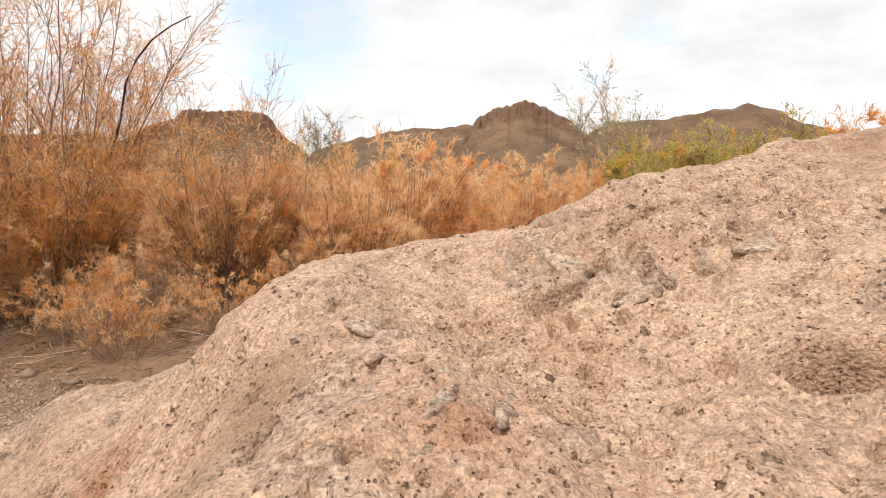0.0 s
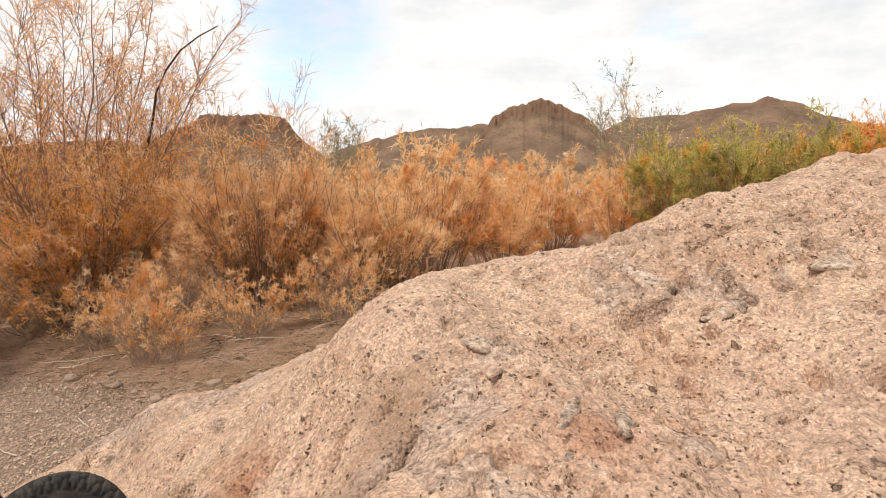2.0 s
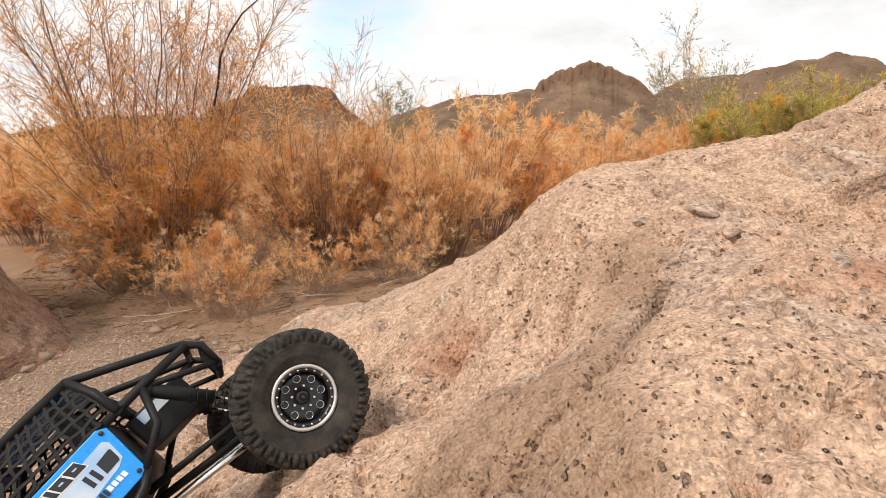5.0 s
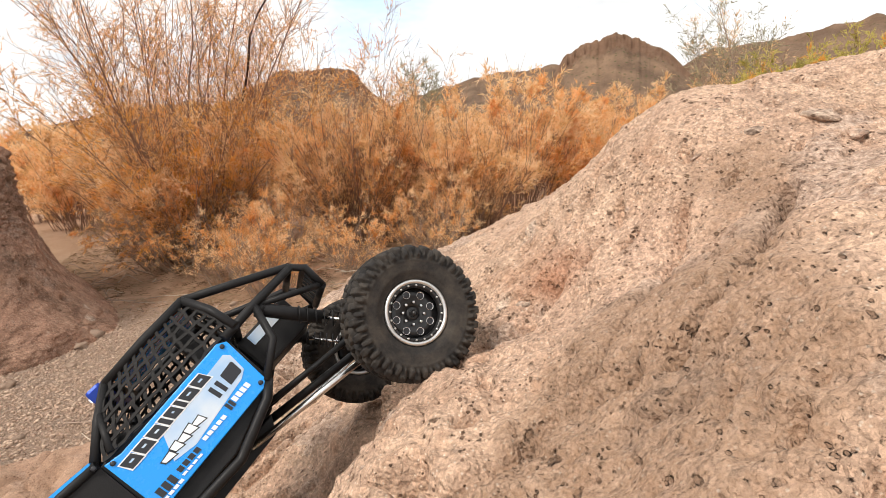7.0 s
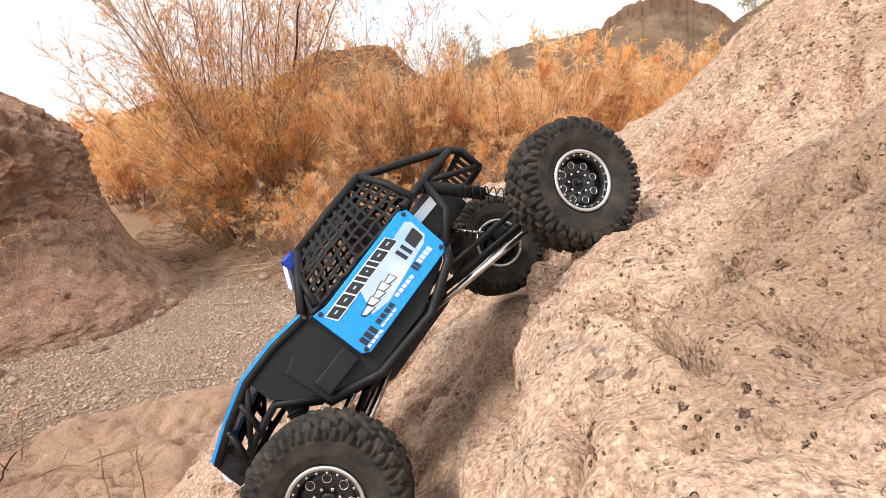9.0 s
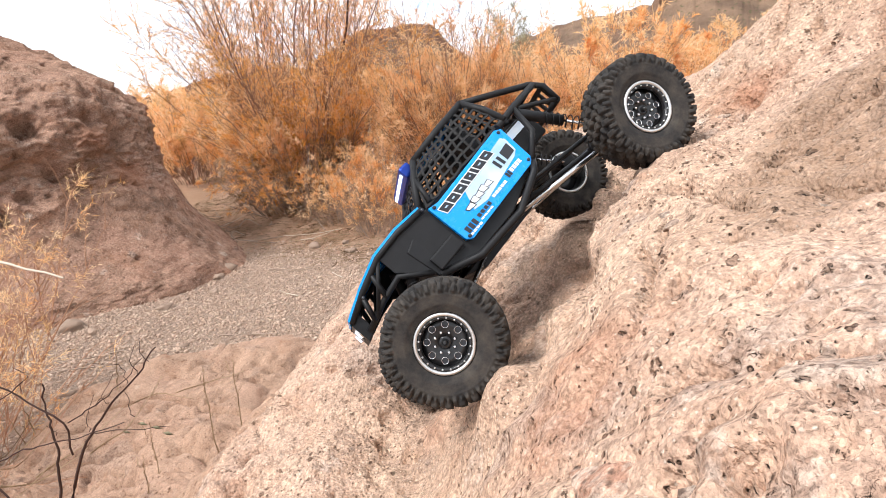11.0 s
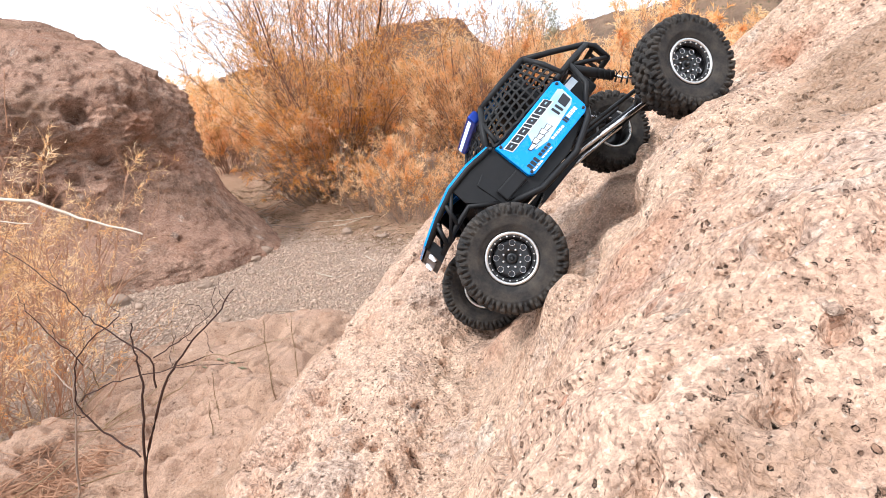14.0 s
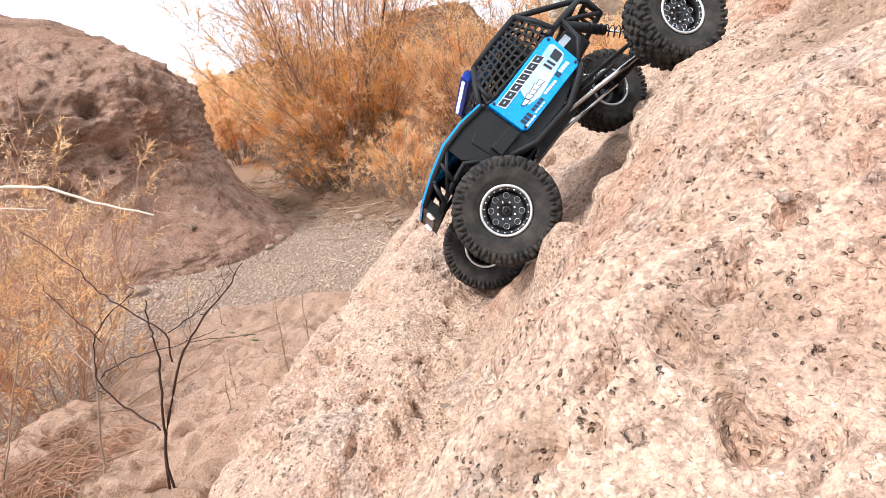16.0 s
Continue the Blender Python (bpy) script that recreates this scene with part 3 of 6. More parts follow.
relief = relief + ledge * (0.11 * fbm(RX * 2.6 + RY * 1.2, RY * 5.5 - RX * 2.0, 3, 35) - 0.035 * np.exp(-(fbm(RX * 2.0 + RY * 2.0, RY * 4.2 - RX * 1.5, 2, 38) / 0.05) ** 2))
relief = relief + ledge * (0.042 * fbm(RX * 12, RY * 14, 4, 39, 0.6) - 0.022 * np.exp(-(fbm(RX * 3.4 + RY, RY * 5.0 - RX * 2.2, 3, 44) / 0.035) ** 2))
relief = carve(RX, RY, relief, 1.0)
rng = np.random.default_rng(5)
relief = scatter_pits(rx, ry, relief, rng, 4000, (-1.2, 0.6), (-0.4, 1.0), 0.0020, 0.0085, 1.9)
relief = scatter_pits(rx, ry, relief, rng, 1500, (-2.4, -0.9), (0.0, 1.6), 0.006, 0.020, 1.3)
verts = np.stack([RX - gx_ / nl * relief, RY - gy_ / nl * relief, RZ + relief / nl], -1).reshape(-1, 3)
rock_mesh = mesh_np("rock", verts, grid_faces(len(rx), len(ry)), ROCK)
attribute(rock_mesh, "clast", smoothstep(0.13, 0.24, fbm(RX * 11 + 5, RY * 13, 4, 91)) * (RX > -3))
# old rusty and dusty patches of the surface
rust = np.zeros_like(RX)
for px, py, r in ((-0.31, 0.52, 0.025), (-0.52, 0.05, 0.04), (-0.36, -0.16, 0.05), (0.02, 0.38, 0.03), (-0.66, 0.30, 0.04)):
    rust += np.exp(-((RX - px) ** 2 + (RY - py) ** 2) / r ** 2 + 4 * fbm(RX * 22, RY * 22, 4, 13))
attribute(rock_mesh, "rust", np.clip(np.clip(rust, 0, 1) * 0.5 + 0.16 * ledge, 0, 0.7))
dirt = smoothstep(0.14, 0.34, fbm(RX * 3.3 + 2, RY * 3.3, 5, 71)) * 0.5
stain = np.zeros_like(RX)
for px, py in STAINS:
    stain += np.exp(-((RX - px) ** 2 + (RY - py) ** 2) / 0.062 ** 2 + 2.2 * fbm(RX * 14, RY * 14, 4, 15))
for px, py in ((-0.440, -0.195), (-0.415, -0.205), (-0.455, -0.175), (-0.53, -0.20)):
    stain += 0.8 * np.exp(-((RX - px) ** 2 + (RY - py) ** 2) / 0.022 ** 2 + 2.6 * fbm(RX * 40, RY * 40, 4, 16))
attribute(rock_mesh, "dirt", np.clip(dirt + 0.85 * smoothstep(0.25, 1.1, stain) + 0.42 * ledge, 0, 0.9))
rock = tagged(new("rock", rock_mesh), "large pitted pink-tan tuff outcrop sloping down to a gravel wash", "rock", kind="structure")


def rock_height(x, y):
    """Point and normal of the finished rock near a place."""
    i, j = min(max(int(np.searchsorted(rx, x)), 1), len(rx) - 2), min(max(int(np.searchsorted(ry, y)), 1), len(ry) - 2)
    n = Vector((-gx_[j, i], -gy_[j, i], 1)).normalized()
    return Vector(verts[j * len(rx) + i].tolist()), n


# ---- ground: gravel wash, sandy banks, plain to the horizon ----
def ground_height(x, y):
    bank = 0.16 * smoothstep(4.3, 5.6, y + 0.35 * x + 0.9) + 0.10 * smoothstep(-5.0, -7.5, x) + 0.25 * smoothstep(0.5, 3.0, x)
    return bank + 0.05 * fbm(x * 1.3, y * 1.3, 4, 5) + 0.015 * fbm(x * 7, y * 7, 3, 8) - 0.03


gx1 = np.concatenate([-np.geomspace(3000, 9, 40), np.arange(-8.8, 5.0, 0.06), np.geomspace(5.2, 3000, 40)])
gy1 = np.concatenate([-np.geomspace(3000, 3, 30), np.arange(-2.8, 8.0, 0.06), np.geomspace(8.2, 3000, 44)])
GX, GY = np.meshgrid(gx1, gy1)
GZ = ground_height(GX, GY)
ground_mesh = mesh_np("ground", np.stack([GX, GY, GZ], -1).reshape(-1, 3), grid_faces(len(gx1), len(gy1)), GROUND)
channel = smoothstep(-4.6, -3.9, GX + 0.25 * (3.0 - GY)) * smoothstep(4.5, 3.7, GY + 0.30 * (GX + 3.0) + 0.5 * fbm(GX * 2, GY * 2, 3, 19))
attribute(ground_mesh, "gravel", np.clip(channel, 0, 1))
attribute(ground_mesh, "litter", np.clip(smoothstep(3.8, 4.7, GY + 0.3 * (GX + 3)) * (0.60 + 1.2 * fbm(GX * 2.5, GY * 2.5, 4, 29)), 0, 0.9))
tagged(new("ground", ground_mesh), "sandy desert wash with a gravel bed and brown banks", "ground", kind="structure")


def lump(seed, squash=0.6, segs=8, rings=5):
    """A small uneven stone of radius 1: vertices and triangles."""
    r = np.random.default_rng(seed)
    v, f = [(0, 0, 1.0)], []
    for k in range(1, rings):
        th = math.pi * k / rings
        for s in range(segs):
            ph = 2 * math.pi * (s + 0.5 * (k % 2)) / segs
            v.append((math.sin(th) * math.cos(ph), math.sin(th) * math.sin(ph), math.cos(th)))
    v.append((0, 0, -1.0))
    for s in range(segs):
        f.append((0, 1 + s, 1 + (s + 1) % segs))
        for k in range(rings - 2):
            a, b = 1 + k * segs + s, 1 + k * segs + (s + 1) % segs
            f += [(a, a + segs, b), (b, a + segs, b + segs)]
        f.append((len(v) - 1, len(v) - 1 - segs + (s + 1) % segs, len(v) - 1 - segs + s))
    v = np.array(v)
    ax = r.normal(size=(4, 3))
    for k in range(4):
        v = v * (1 + 0.16 * np.sin(2.3 * v @ ax[k] + k)[:, None])
    return v * np.array([1.0, r.uniform(0.6, 0.95), squash]), np.array(f)


# gravel of the wash, too many stones to count
shapes = [lump(k, 0.62, 5, 3) for k in range(10)]
rng = np.random.default_rng(11)
qx, qy = rng.uniform(-4.6, -1.0, 150000), rng.uniform(0.5, 4.7, 150000)
ch = smoothstep(-4.6, -3.9, qx + 0.25 * (3.0 - qy)) * smoothstep(4.7, 3.6, qy + 0.30 * (qx + 3.0)) * smoothstep(0.45, 1.5, qy + 0.9 * vnoise(qx * 2.0, qy * 2.0, 6) - 0.45)
keep = (rng.random(len(qx)) < ch) & ~((qx > -2.2) & (rock_base(qx, qy) > 0.0))
qx, qy = qx[keep][:30000], qy[keep][:30000]
qr = 0.0046 + 0.0110 * rng.random(len(qx)) ** 3
qa = rng.uniform(0, 2 * math.pi, len(qx))
qz = ground_height(qx, qy) + qr * 0.12
pv, pf, base = [], [], 0
for k, (v, f) in enumerate(shapes):
    m = np.arange(k, len(qx), len(shapes))
    c, s = np.cos(qa[m])[:, None], np.sin(qa[m])[:, None]
    w = np.stack([c * v[:, 0] - s * v[:, 1], s * v[:, 0] + c * v[:, 1], np.broadcast_to(v[:, 2], (len(m), len(v)))], -1) * qr[m][:, None, None] + np.stack([qx[m], qy[m], qz[m]], -1)[:, None]
    pv.append(w.reshape(-1, 3))
    pf.append((f[None] + (np.arange(len(m)) * len(v))[:, None, None]).reshape(-1, 3) + base)
    base += w.shape[0] * w.shape[1]
tagged(new("gravel", mesh_np("gravel", np.concatenate(pv), np.concatenate(pf), GRAVEL)), "pale mixed gravel covering the wash bed", "gravel", kind="stuff")

# larger loose stones in the wash
stone_meshes = [mesh_np("loose_stone", *lump(40 + k, 0.5, 10, 7), STONE) for k in range(5)]
for k, (x, y, r) in enumerate([(-3.72, 3.62, 0.10), (-3.62, 3.45, 0.06), (-2.75, 4.15, 0.045), (-2.55, 4.05, 0.035), (-3.95, 2.35, 0.09), (-3.7, 2.3, 0.05), (-3.55, 2.75, 0.05),
                               (-2.3, 3.9, 0.05), (-2.0, 4.2, 0.06), (-3.2, 4.3, 0.07), (-2.95, 4.45, 0.05), (-1.7, 4.3, 0.05), (-3.4, 3.1, 0.035), (-2.6, 3.2, 0.03), (-2.9, 2.2, 0.03), (-3.1, 1.6, 0.035)]):
    ob = new("loose_stone", stone_meshes[k % 5])
    ob.matrix_world = Matrix.Translation((x, y, float(ground_height(np.array(x), np.array(y))) + r * 0.18)) @ Euler((0, 0, k * 1.7)).to_matrix().to_4x4() @ Matrix.Scale(r, 4)
    tagged(ob, "brown loose stone lying on the wash gravel", "stone", "loose stones in the wash")


# ---- the boulder across the wash ----
# outline from the foot to the top: reach, height (an undercut below a knobbly brow)
BOULDER_OUTLINE = [(2.70, -0.15), (2.58, 0.02), (2.48, 0.14), (2.30, 0.34), (2.14, 0.58), (2.01, 0.82), (1.93, 0.98), (1.92, 1.14), (1.97, 1.30), (1.87, 1.50), (1.62, 1.70), (1.18, 1.93), (0.60, 2.12), (0.0, 2.20)]
na, ne = 540, 230
az = np.linspace(radians(115), radians(475), na)
sp = np.linspace(0, 1, ne)
AZ, SP = np.meshgrid(az, sp)
knots = np.linspace(0, 1, len(BOULDER_OUTLINE))
reach = np.interp(sp, knots, [p[0] for p in BOULDER_OUTLINE])[:, None]
lift = np.interp(sp, knots, [p[1] for p in BOULDER_OUTLINE])[:, None]
CA, SA = np.cos(AZ), np.sin(AZ)
brow = 0.16 * fbm(CA * 2.2 + 7, SA * 2.2 + SP, 3, 60)
AU, AV = AZ * 1.9, 3.3 * SP
lumps = 0.24 * fbm(AU * 0.8, AV * 0.9, 3, 61) + 0.20 * fbm(AU * 2.1, AV * 2.3, 4, 67)
crag = (0.075 * fbm(AU * 5.5, AV * 6.5, 4, 69, 0.62) - 0.09 * np.abs(fbm(AU * 3.1, AV * 4.4, 3, 73)) + 0.02) * (0.45 + 0.75 * smoothstep(0.30, 0.42, SP))
grainy = 0.060 * fbm(AU * 19, AV * 19, 4, 75, 0.68)
bump_out = (lumps + crag + grainy) * smoothstep(1.0, 0.88, SP) * (0.45 + 0.55 * smoothstep(0.28, 0.50, SP))
BX = -6.25 + (reach + bump_out * 1.6) * CA
BY = 3.42 + (reach + bump_out * 1.6) * SA * 0.68
BZ = lift * (1 + 0.10 * np.cos(AZ - 2.6)) + 0.35 * brow + 0.6 * bump_out * smoothstep(0.45, 0.8, SP)
bv = np.stack([BX, BY, BZ], -1)
flatn = np.stack([CA, SA, 0.5 + 0 * CA], -1)
flatn /= np.linalg.norm(flatn, axis=-1, keepdims=True)
pits = np.random.default_rng(8)
for k in range(460):
    i, j = int(pits.integers(int(ne * 0.2), ne)), int(pits.integers(na))
    r = 0.012 + 0.060 * pits.random() ** 5
    i0, i1, j0, j1 = max(i - 13, 0), min(i + 13, ne), max(j - 13, 0), min(j + 13, na)
    d = np.linalg.norm(bv[i0:i1, j0:j1] - bv[i, j], axis=-1)
    bv[i0:i1, j0:j1] -= flatn[i0:i1, j0:j1] * (2.1 * r * np.exp(-(d / r) ** 4))[..., None]
for turn, height, r in ((334.1, 0.659, 0.085), (341.4, 0.598, 0.050), (350.1, 0.668, 0.055), (362.8, 0.615, 0.120), (382.2, 0.886, 0.060), (338.1, 0.502, 0.070)):
    i, j = int(height * ne), int((turn - 115) / 360 * na)
    i0, i1, j0, j1 = i - 18, i + 18, j - 18, j + 18
    d = np.linalg.norm(bv[i0:i1, j0:j1] - bv[i, j], axis=-1)
    bv[i0:i1, j0:j1] -= flatn[i0:i1, j0:j1] * (1.9 * r * np.exp(-(d / r) ** 4))[..., None]
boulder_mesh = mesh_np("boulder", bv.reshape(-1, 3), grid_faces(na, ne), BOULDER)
attribute(boulder_mesh, "clast", np.clip(fbm(AU * 3 + 9, AV * 3, 4, 83) * 2.4 - 0.1, 0, 0.8))
attribute(boulder_mesh, "rust", np.clip(fbm(AU * 2 + 3, AV * 2, 4, 85) * 2.4 - 0.3, 0, 0.6))
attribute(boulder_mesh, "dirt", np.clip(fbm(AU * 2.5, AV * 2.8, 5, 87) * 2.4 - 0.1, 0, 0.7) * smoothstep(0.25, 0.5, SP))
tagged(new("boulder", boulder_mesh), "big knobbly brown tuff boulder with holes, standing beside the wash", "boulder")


# ---- distant hills ----
def hill(name, profile, distance, depth, label, cliff_from, seed):
    """A hill whose crest follows profile: (azimuth in degrees, rise per metre of distance)."""
    a = np.array([p[0] for p in profile], float)
    e = np.array([p[1] for p in profile], float)
    aa = np.linspace(a[0], a[-1], 260)
    crest = np.interp(aa, a, e) * distance + 1.42
    crest = crest + distance * 0.010 * fbm(aa * 1.1, aa * 0 + seed, 5, seed) * np.clip(crest / crest.max(), 0, 1)
    crest = crest + distance * 0.007 * cliff_from * fbm(aa * 6.0, aa * 0 + seed, 4, seed + 3, 0.6) * np.clip(crest / crest.max(), 0, 1)
    s = np.linspace(-1.0, 0.9, 110)
    A, S = np.meshgrid(np.radians(aa), s)
    C = np.broadcast_to(crest, A.shape)
    prof = np.where(S < -0.12, 0.80 * ((S + 1) / 0.88) ** 1.25, np.where(S < 0, 0.80 + 0.20 * smoothstep(-0.12, -0.03, S), 1 - smoothstep(0.05, 0.95, S)))
    prof = cliff_from * prof + (1 - cliff_from) * np.where(S < 0, ((S + 1)) ** 0.9, 1 - smoothstep(0.0, 0.95, S))
    D = distance + S * depth + cliff_from * depth * 0.10 * fbm(A * 260, S * 30, 4, seed + 9, 0.6) * smoothstep(-0.22, -0.12, S) * smoothstep(0.05, -0.02, S)
    H = C * prof + distance * 0.012 * fbm(A * 60 + 5, S * 7, 5, seed + 5) * np.clip(1 - np.abs(S), 0, 1) ** 0.5 * (1 - smoothstep(-0.10, -0.02, S) * smoothstep(0.12, 0.03, S)) - 1.5 * (S < -0.97)
    v = np.stack([D * np.sin(A), D * np.cos(A), H], -1)
    me = mesh_np(name, v.reshape(-1, 3), grid_faces(len(aa), len(s)), HILL)
    attribute(me, "cliff", smoothstep(-0.16, -0.08, S) * cliff_from * np.ones_like(A))
    return tagged(new(name, me), label, "hill")


hill("mesa", [(-50, 0.0), (-44, 0.045), (-37, 0.072), (-31, 0.080), (-28.8, 0.072), (-26.9, 0.095), (-25.0, 0.106), (-24.0, 0.121), (-21, 0.124), (-18.4, 0.126), (-16.6, 0.117), (-14.9, 0.080), (-12.3, 0.045), (-10, 0.0)],
     260, 70, "distant flat-topped brown mesa with a dark cliff band", 1.0, 101)
hill("low_hill", [(-16, 0.0), (-12.3, 0.066), (-8.3, 0.085), (-4.7, 0.100), (0, 0.105), (2.4, 0.108), (6, 0.09), (10, 0.0)], 420, 150, "distant low brown hill with a gentle crest", 0.25, 131)
hill("rocky_knob", [(-1, 0.0), (2.0, 0.085), (3.3, 0.117), (4.8, 0.134), (6.5, 0.140), (8.1, 0.151), (9.0, 0.141), (12, 0.118), (15, 0.07), (18, 0.0)], 330, 90, "distant rocky brown knob above the scrub", 0.7, 151)
hill("right_hill", [(9, 0.0), (13, 0.085), (16.1, 0.109), (22, 0.113), (24.2, 0.121), (27.8, 0.127), (30, 0.114), (31.6, 0.097), (36, 0.070), (45, 0.035), (55, 0.0)], 380, 130, "distant rounded brown hill dotted with scrub", 0.25, 171)


# ---- plants ----
def tubes(paths, radii, sides=3):
    """Tapered tubes along polylines of equal length: paths (n, k, 3), radii (n, k)."""
    n, k, _ = paths.shape
    tan = np.gradient(paths, axis=1)
    tan /= np.linalg.norm(tan, axis=2, keepdims=True) + 1e-9
    ref = np.where(np.abs(tan[..., 2:3]) > 0.9, np.array([1.0, 0, 0]), np.array([0, 0, 1.0]))
    u = np.cross(tan, ref)
    u /= np.linalg.norm(u, axis=2, keepdims=True) + 1e-9
    w = np.cross(tan, u)
    ang = np.arange(sides) * 2 * math.pi / sides
    ring = u[:, :, None] * np.cos(ang)[None, None, :, None] + w[:, :, None] * np.sin(ang)[None, None, :, None]
    v = paths[:, :, None] + ring * radii[:, :, None, None]
    idx = np.arange(n * k * sides).reshape(n, k, sides)
    nxt = np.roll(idx, -1, axis=2)
    f = np.stack([idx[:, :-1], nxt[:, :-1], nxt[:, 1:], idx[:, 1:]], -1).reshape(-1, 4)
    return v.reshape(-1, 3), f


def blades(pos, way, length, width, rng):
    """Thin pointed leaves or needle sprays: one triangle each."""
    side = np.cross(way, rng.normal(size=way.shape))
    side /= np.linalg.norm(side, axis=1, keepdims=True) + 1e-9
    tip = pos + way * length[:, None]
    v = np.stack([pos - side * width[:, None], pos + side * width[:, None], tip], 1)
    return v.reshape(-1, 3), np.arange(len(pos) * 3).reshape(-1, 3)


def unit(v):
    return v / (np.linalg.norm(v, axis=-1, keepdims=True) + 1e-9)


def grow(starts, ways, lengths, k, wander, lift, rng):
    """Polylines that start at starts along ways; lift bends them up or, where negative, down."""
    n = len(starts)
    path = np.zeros((n, k, 3))
    path[:, 0] = starts
    d = unit(ways.copy())
    for i in range(1, k):
        d = unit(d + rng.normal(size=(n, 3)) * wander + np.array([0, 0, lift]))
        path[:, i] = path[:, i - 1] + d * (lengths / (k - 1))[:, None]
    return path


def along(paths, idx, frac):
    """Points and ways at a fraction of the chosen polylines."""
    k = paths.shape[1] - 1
    s = np.clip(frac * k, 0, k - 1e-4)
    i = s.astype(int)
    a, b = paths[idx, i], paths[idx, i + 1]
    return a + (b - a) * (s - i)[:, None], unit(b - a)


def tamarisk(name, seed, height, spread, stems, twigs, sprays, needles, leaf_mats, wood=TWIG, droop=0.0, bare_top=0.25, needle=(0.03, 0.07), wide=0.0016, base=0.25, thick=0.012, dome=0.35):
    """A feathery many-stemmed desert shrub: Empty with stems, twigs and foliage in two or three tints."""
    rng = np.random.default_rng(seed)
    ob = new(name)
    az = rng.uniform(0, 2 * math.pi, stems)
    lean = rng.random(stems) ** 0.7 * spread / height
    st = np.stack([np.cos(az) * base * rng.random(stems), np.sin(az) * base * rng.random(stems), np.zeros(stems)], 1)
    way = np.stack([np.cos(az) * lean, np.sin(az) * lean, np.ones(stems)], 1)
    ln = height * (1 - dome * (lean / (lean.max() + 1e-6)) ** 1.5) * rng.uniform(0.62, 1.04, stems)
    main = grow(st, way, ln, 9, 0.075, 0.01, rng)
    rad = thick * np.linspace(1, 0.14, 9)[None] * rng.uniform(0.35, 1.0, stems)[:, None]
    v1, f1 = tubes(main, rad, 4)
    tagged(part_mesh(mesh_np("stem_thicket", v1, f1, wood), "stem_thicket", ob), kind="stuff")
    i2 = rng.integers(0, stems, twigs)
    fr = 0.08 + 0.9 * rng.random(twigs) ** 0.85
    p2, w2 = along(main, i2, fr)
    side = unit(rng.normal(size=(twigs, 3)) * np.array([1, 1, 0.35]))
    l2 = height * 0.32 * (1.12 - 0.75 * fr) * rng.uniform(0.4, 1.4, twigs)
    second = grow(p2, w2 + side * 0.55, l2, 6, 0.10, 0.05 - droop, rng)
    v2, f2 = tubes(second, 0.0036 * (height / 3) ** 0.5 * np.linspace(1, 0.3, 6)[None] * np.ones((twigs, 1)), 3)
    tagged(part_mesh(mesh_np("twig_growth", v2, f2, wood), "twig_growth", ob), kind="stuff")
    # sprays sit in clumps on part of the twigs, so that gaps and dark stems show between them
    full = rng.permutation(twigs)[: int(twigs * 0.38)]
    i3 = full[(rng.random(sprays) ** 1.4 * len(full)).astype(int)]
    p3, w3 = along(second, i3, 1 - 0.75 * rng.random(sprays) ** 1.5)
    keep = rng.random(sprays) > np.clip((p3[:, 2] / height - (1 - bare_top)) / max(bare_top, 1e-3), 0, 0.9)
    p3, w3, i3 = p3[keep], w3[keep], i3[keep]
    m = len(p3)
    third = grow(p3, w3 * 0.7 + rng.normal(size=(m, 3)) * 0.45, height * 0.045 * rng.uniform(0.5, 1.7, m), 4, 0.18, -0.02 - droop, rng)
    chord = third[:, -1] - third[:, 0]
    v3, f3 = blades(third[:, 0], unit(chord), np.linalg.norm(chord, axis=1), np.full(m, wide * 0.5), rng)
    tagged(part_mesh(mesh_np("fine_growth", v3, f3, leaf_mats[0]), "fine_growth", ob), kind="stuff")
    clump = rng.integers(0, 9, twigs)
    which = np.where(clump[i3] < 5, 0, np.where(clump[i3] < 8, 1 % len(leaf_mats), 2 % len(leaf_mats)))
    for t in range(len(leaf_mats)):
        own = np.nonzero(which == t)[0]
        if not len(own):
            continue
        cnt = int(needles * len(own) / max(m, 1))
        pk = own[rng.integers(0, len(own), cnt)]
        pp, ww = along(third, pk, rng.uniform(0.05, 1.0, cnt))
        vb, fb = blades(pp, unit(ww * 0.9 + rng.normal(size=(cnt, 3)) * 0.42), rng.uniform(*needle, cnt), np.full(cnt, wide) * rng.uniform(0.6, 1.3, cnt), rng)
        tagged(part_mesh(mesh_np("foliage", vb, fb, leaf_mats[t], smooth=False), "foliage", ob), kind="stuff")
    return ob


def part_mesh(me, name, parent, label=""):
    o = new(name, me)
    o.parent = parent
    if label:
        o["label"] = label
    return o


def part(name, bm, material, parent, label=""):
    """Link a bmesh as one mesh object under a thing or a part."""
    me = bpy.data.meshes.new(name)
    bm.to_mesh(me)
    bm.free()
    me.materials.append(material)
    return part_mesh(me, name, parent, label)


def gz(x, y):
    return float(ground_height(np.array(float(x)), np.array(float(y))))


def place(ob, x, y, turn=0.0, scale=1.0, dz=-0.03):
    ob.matrix_world = Matrix.Translation((x, y, gz(x, y) + dz)) @ Matrix.Rotation(turn, 4, "Z") @ Matrix.Scale(scale, 4)
    return ob


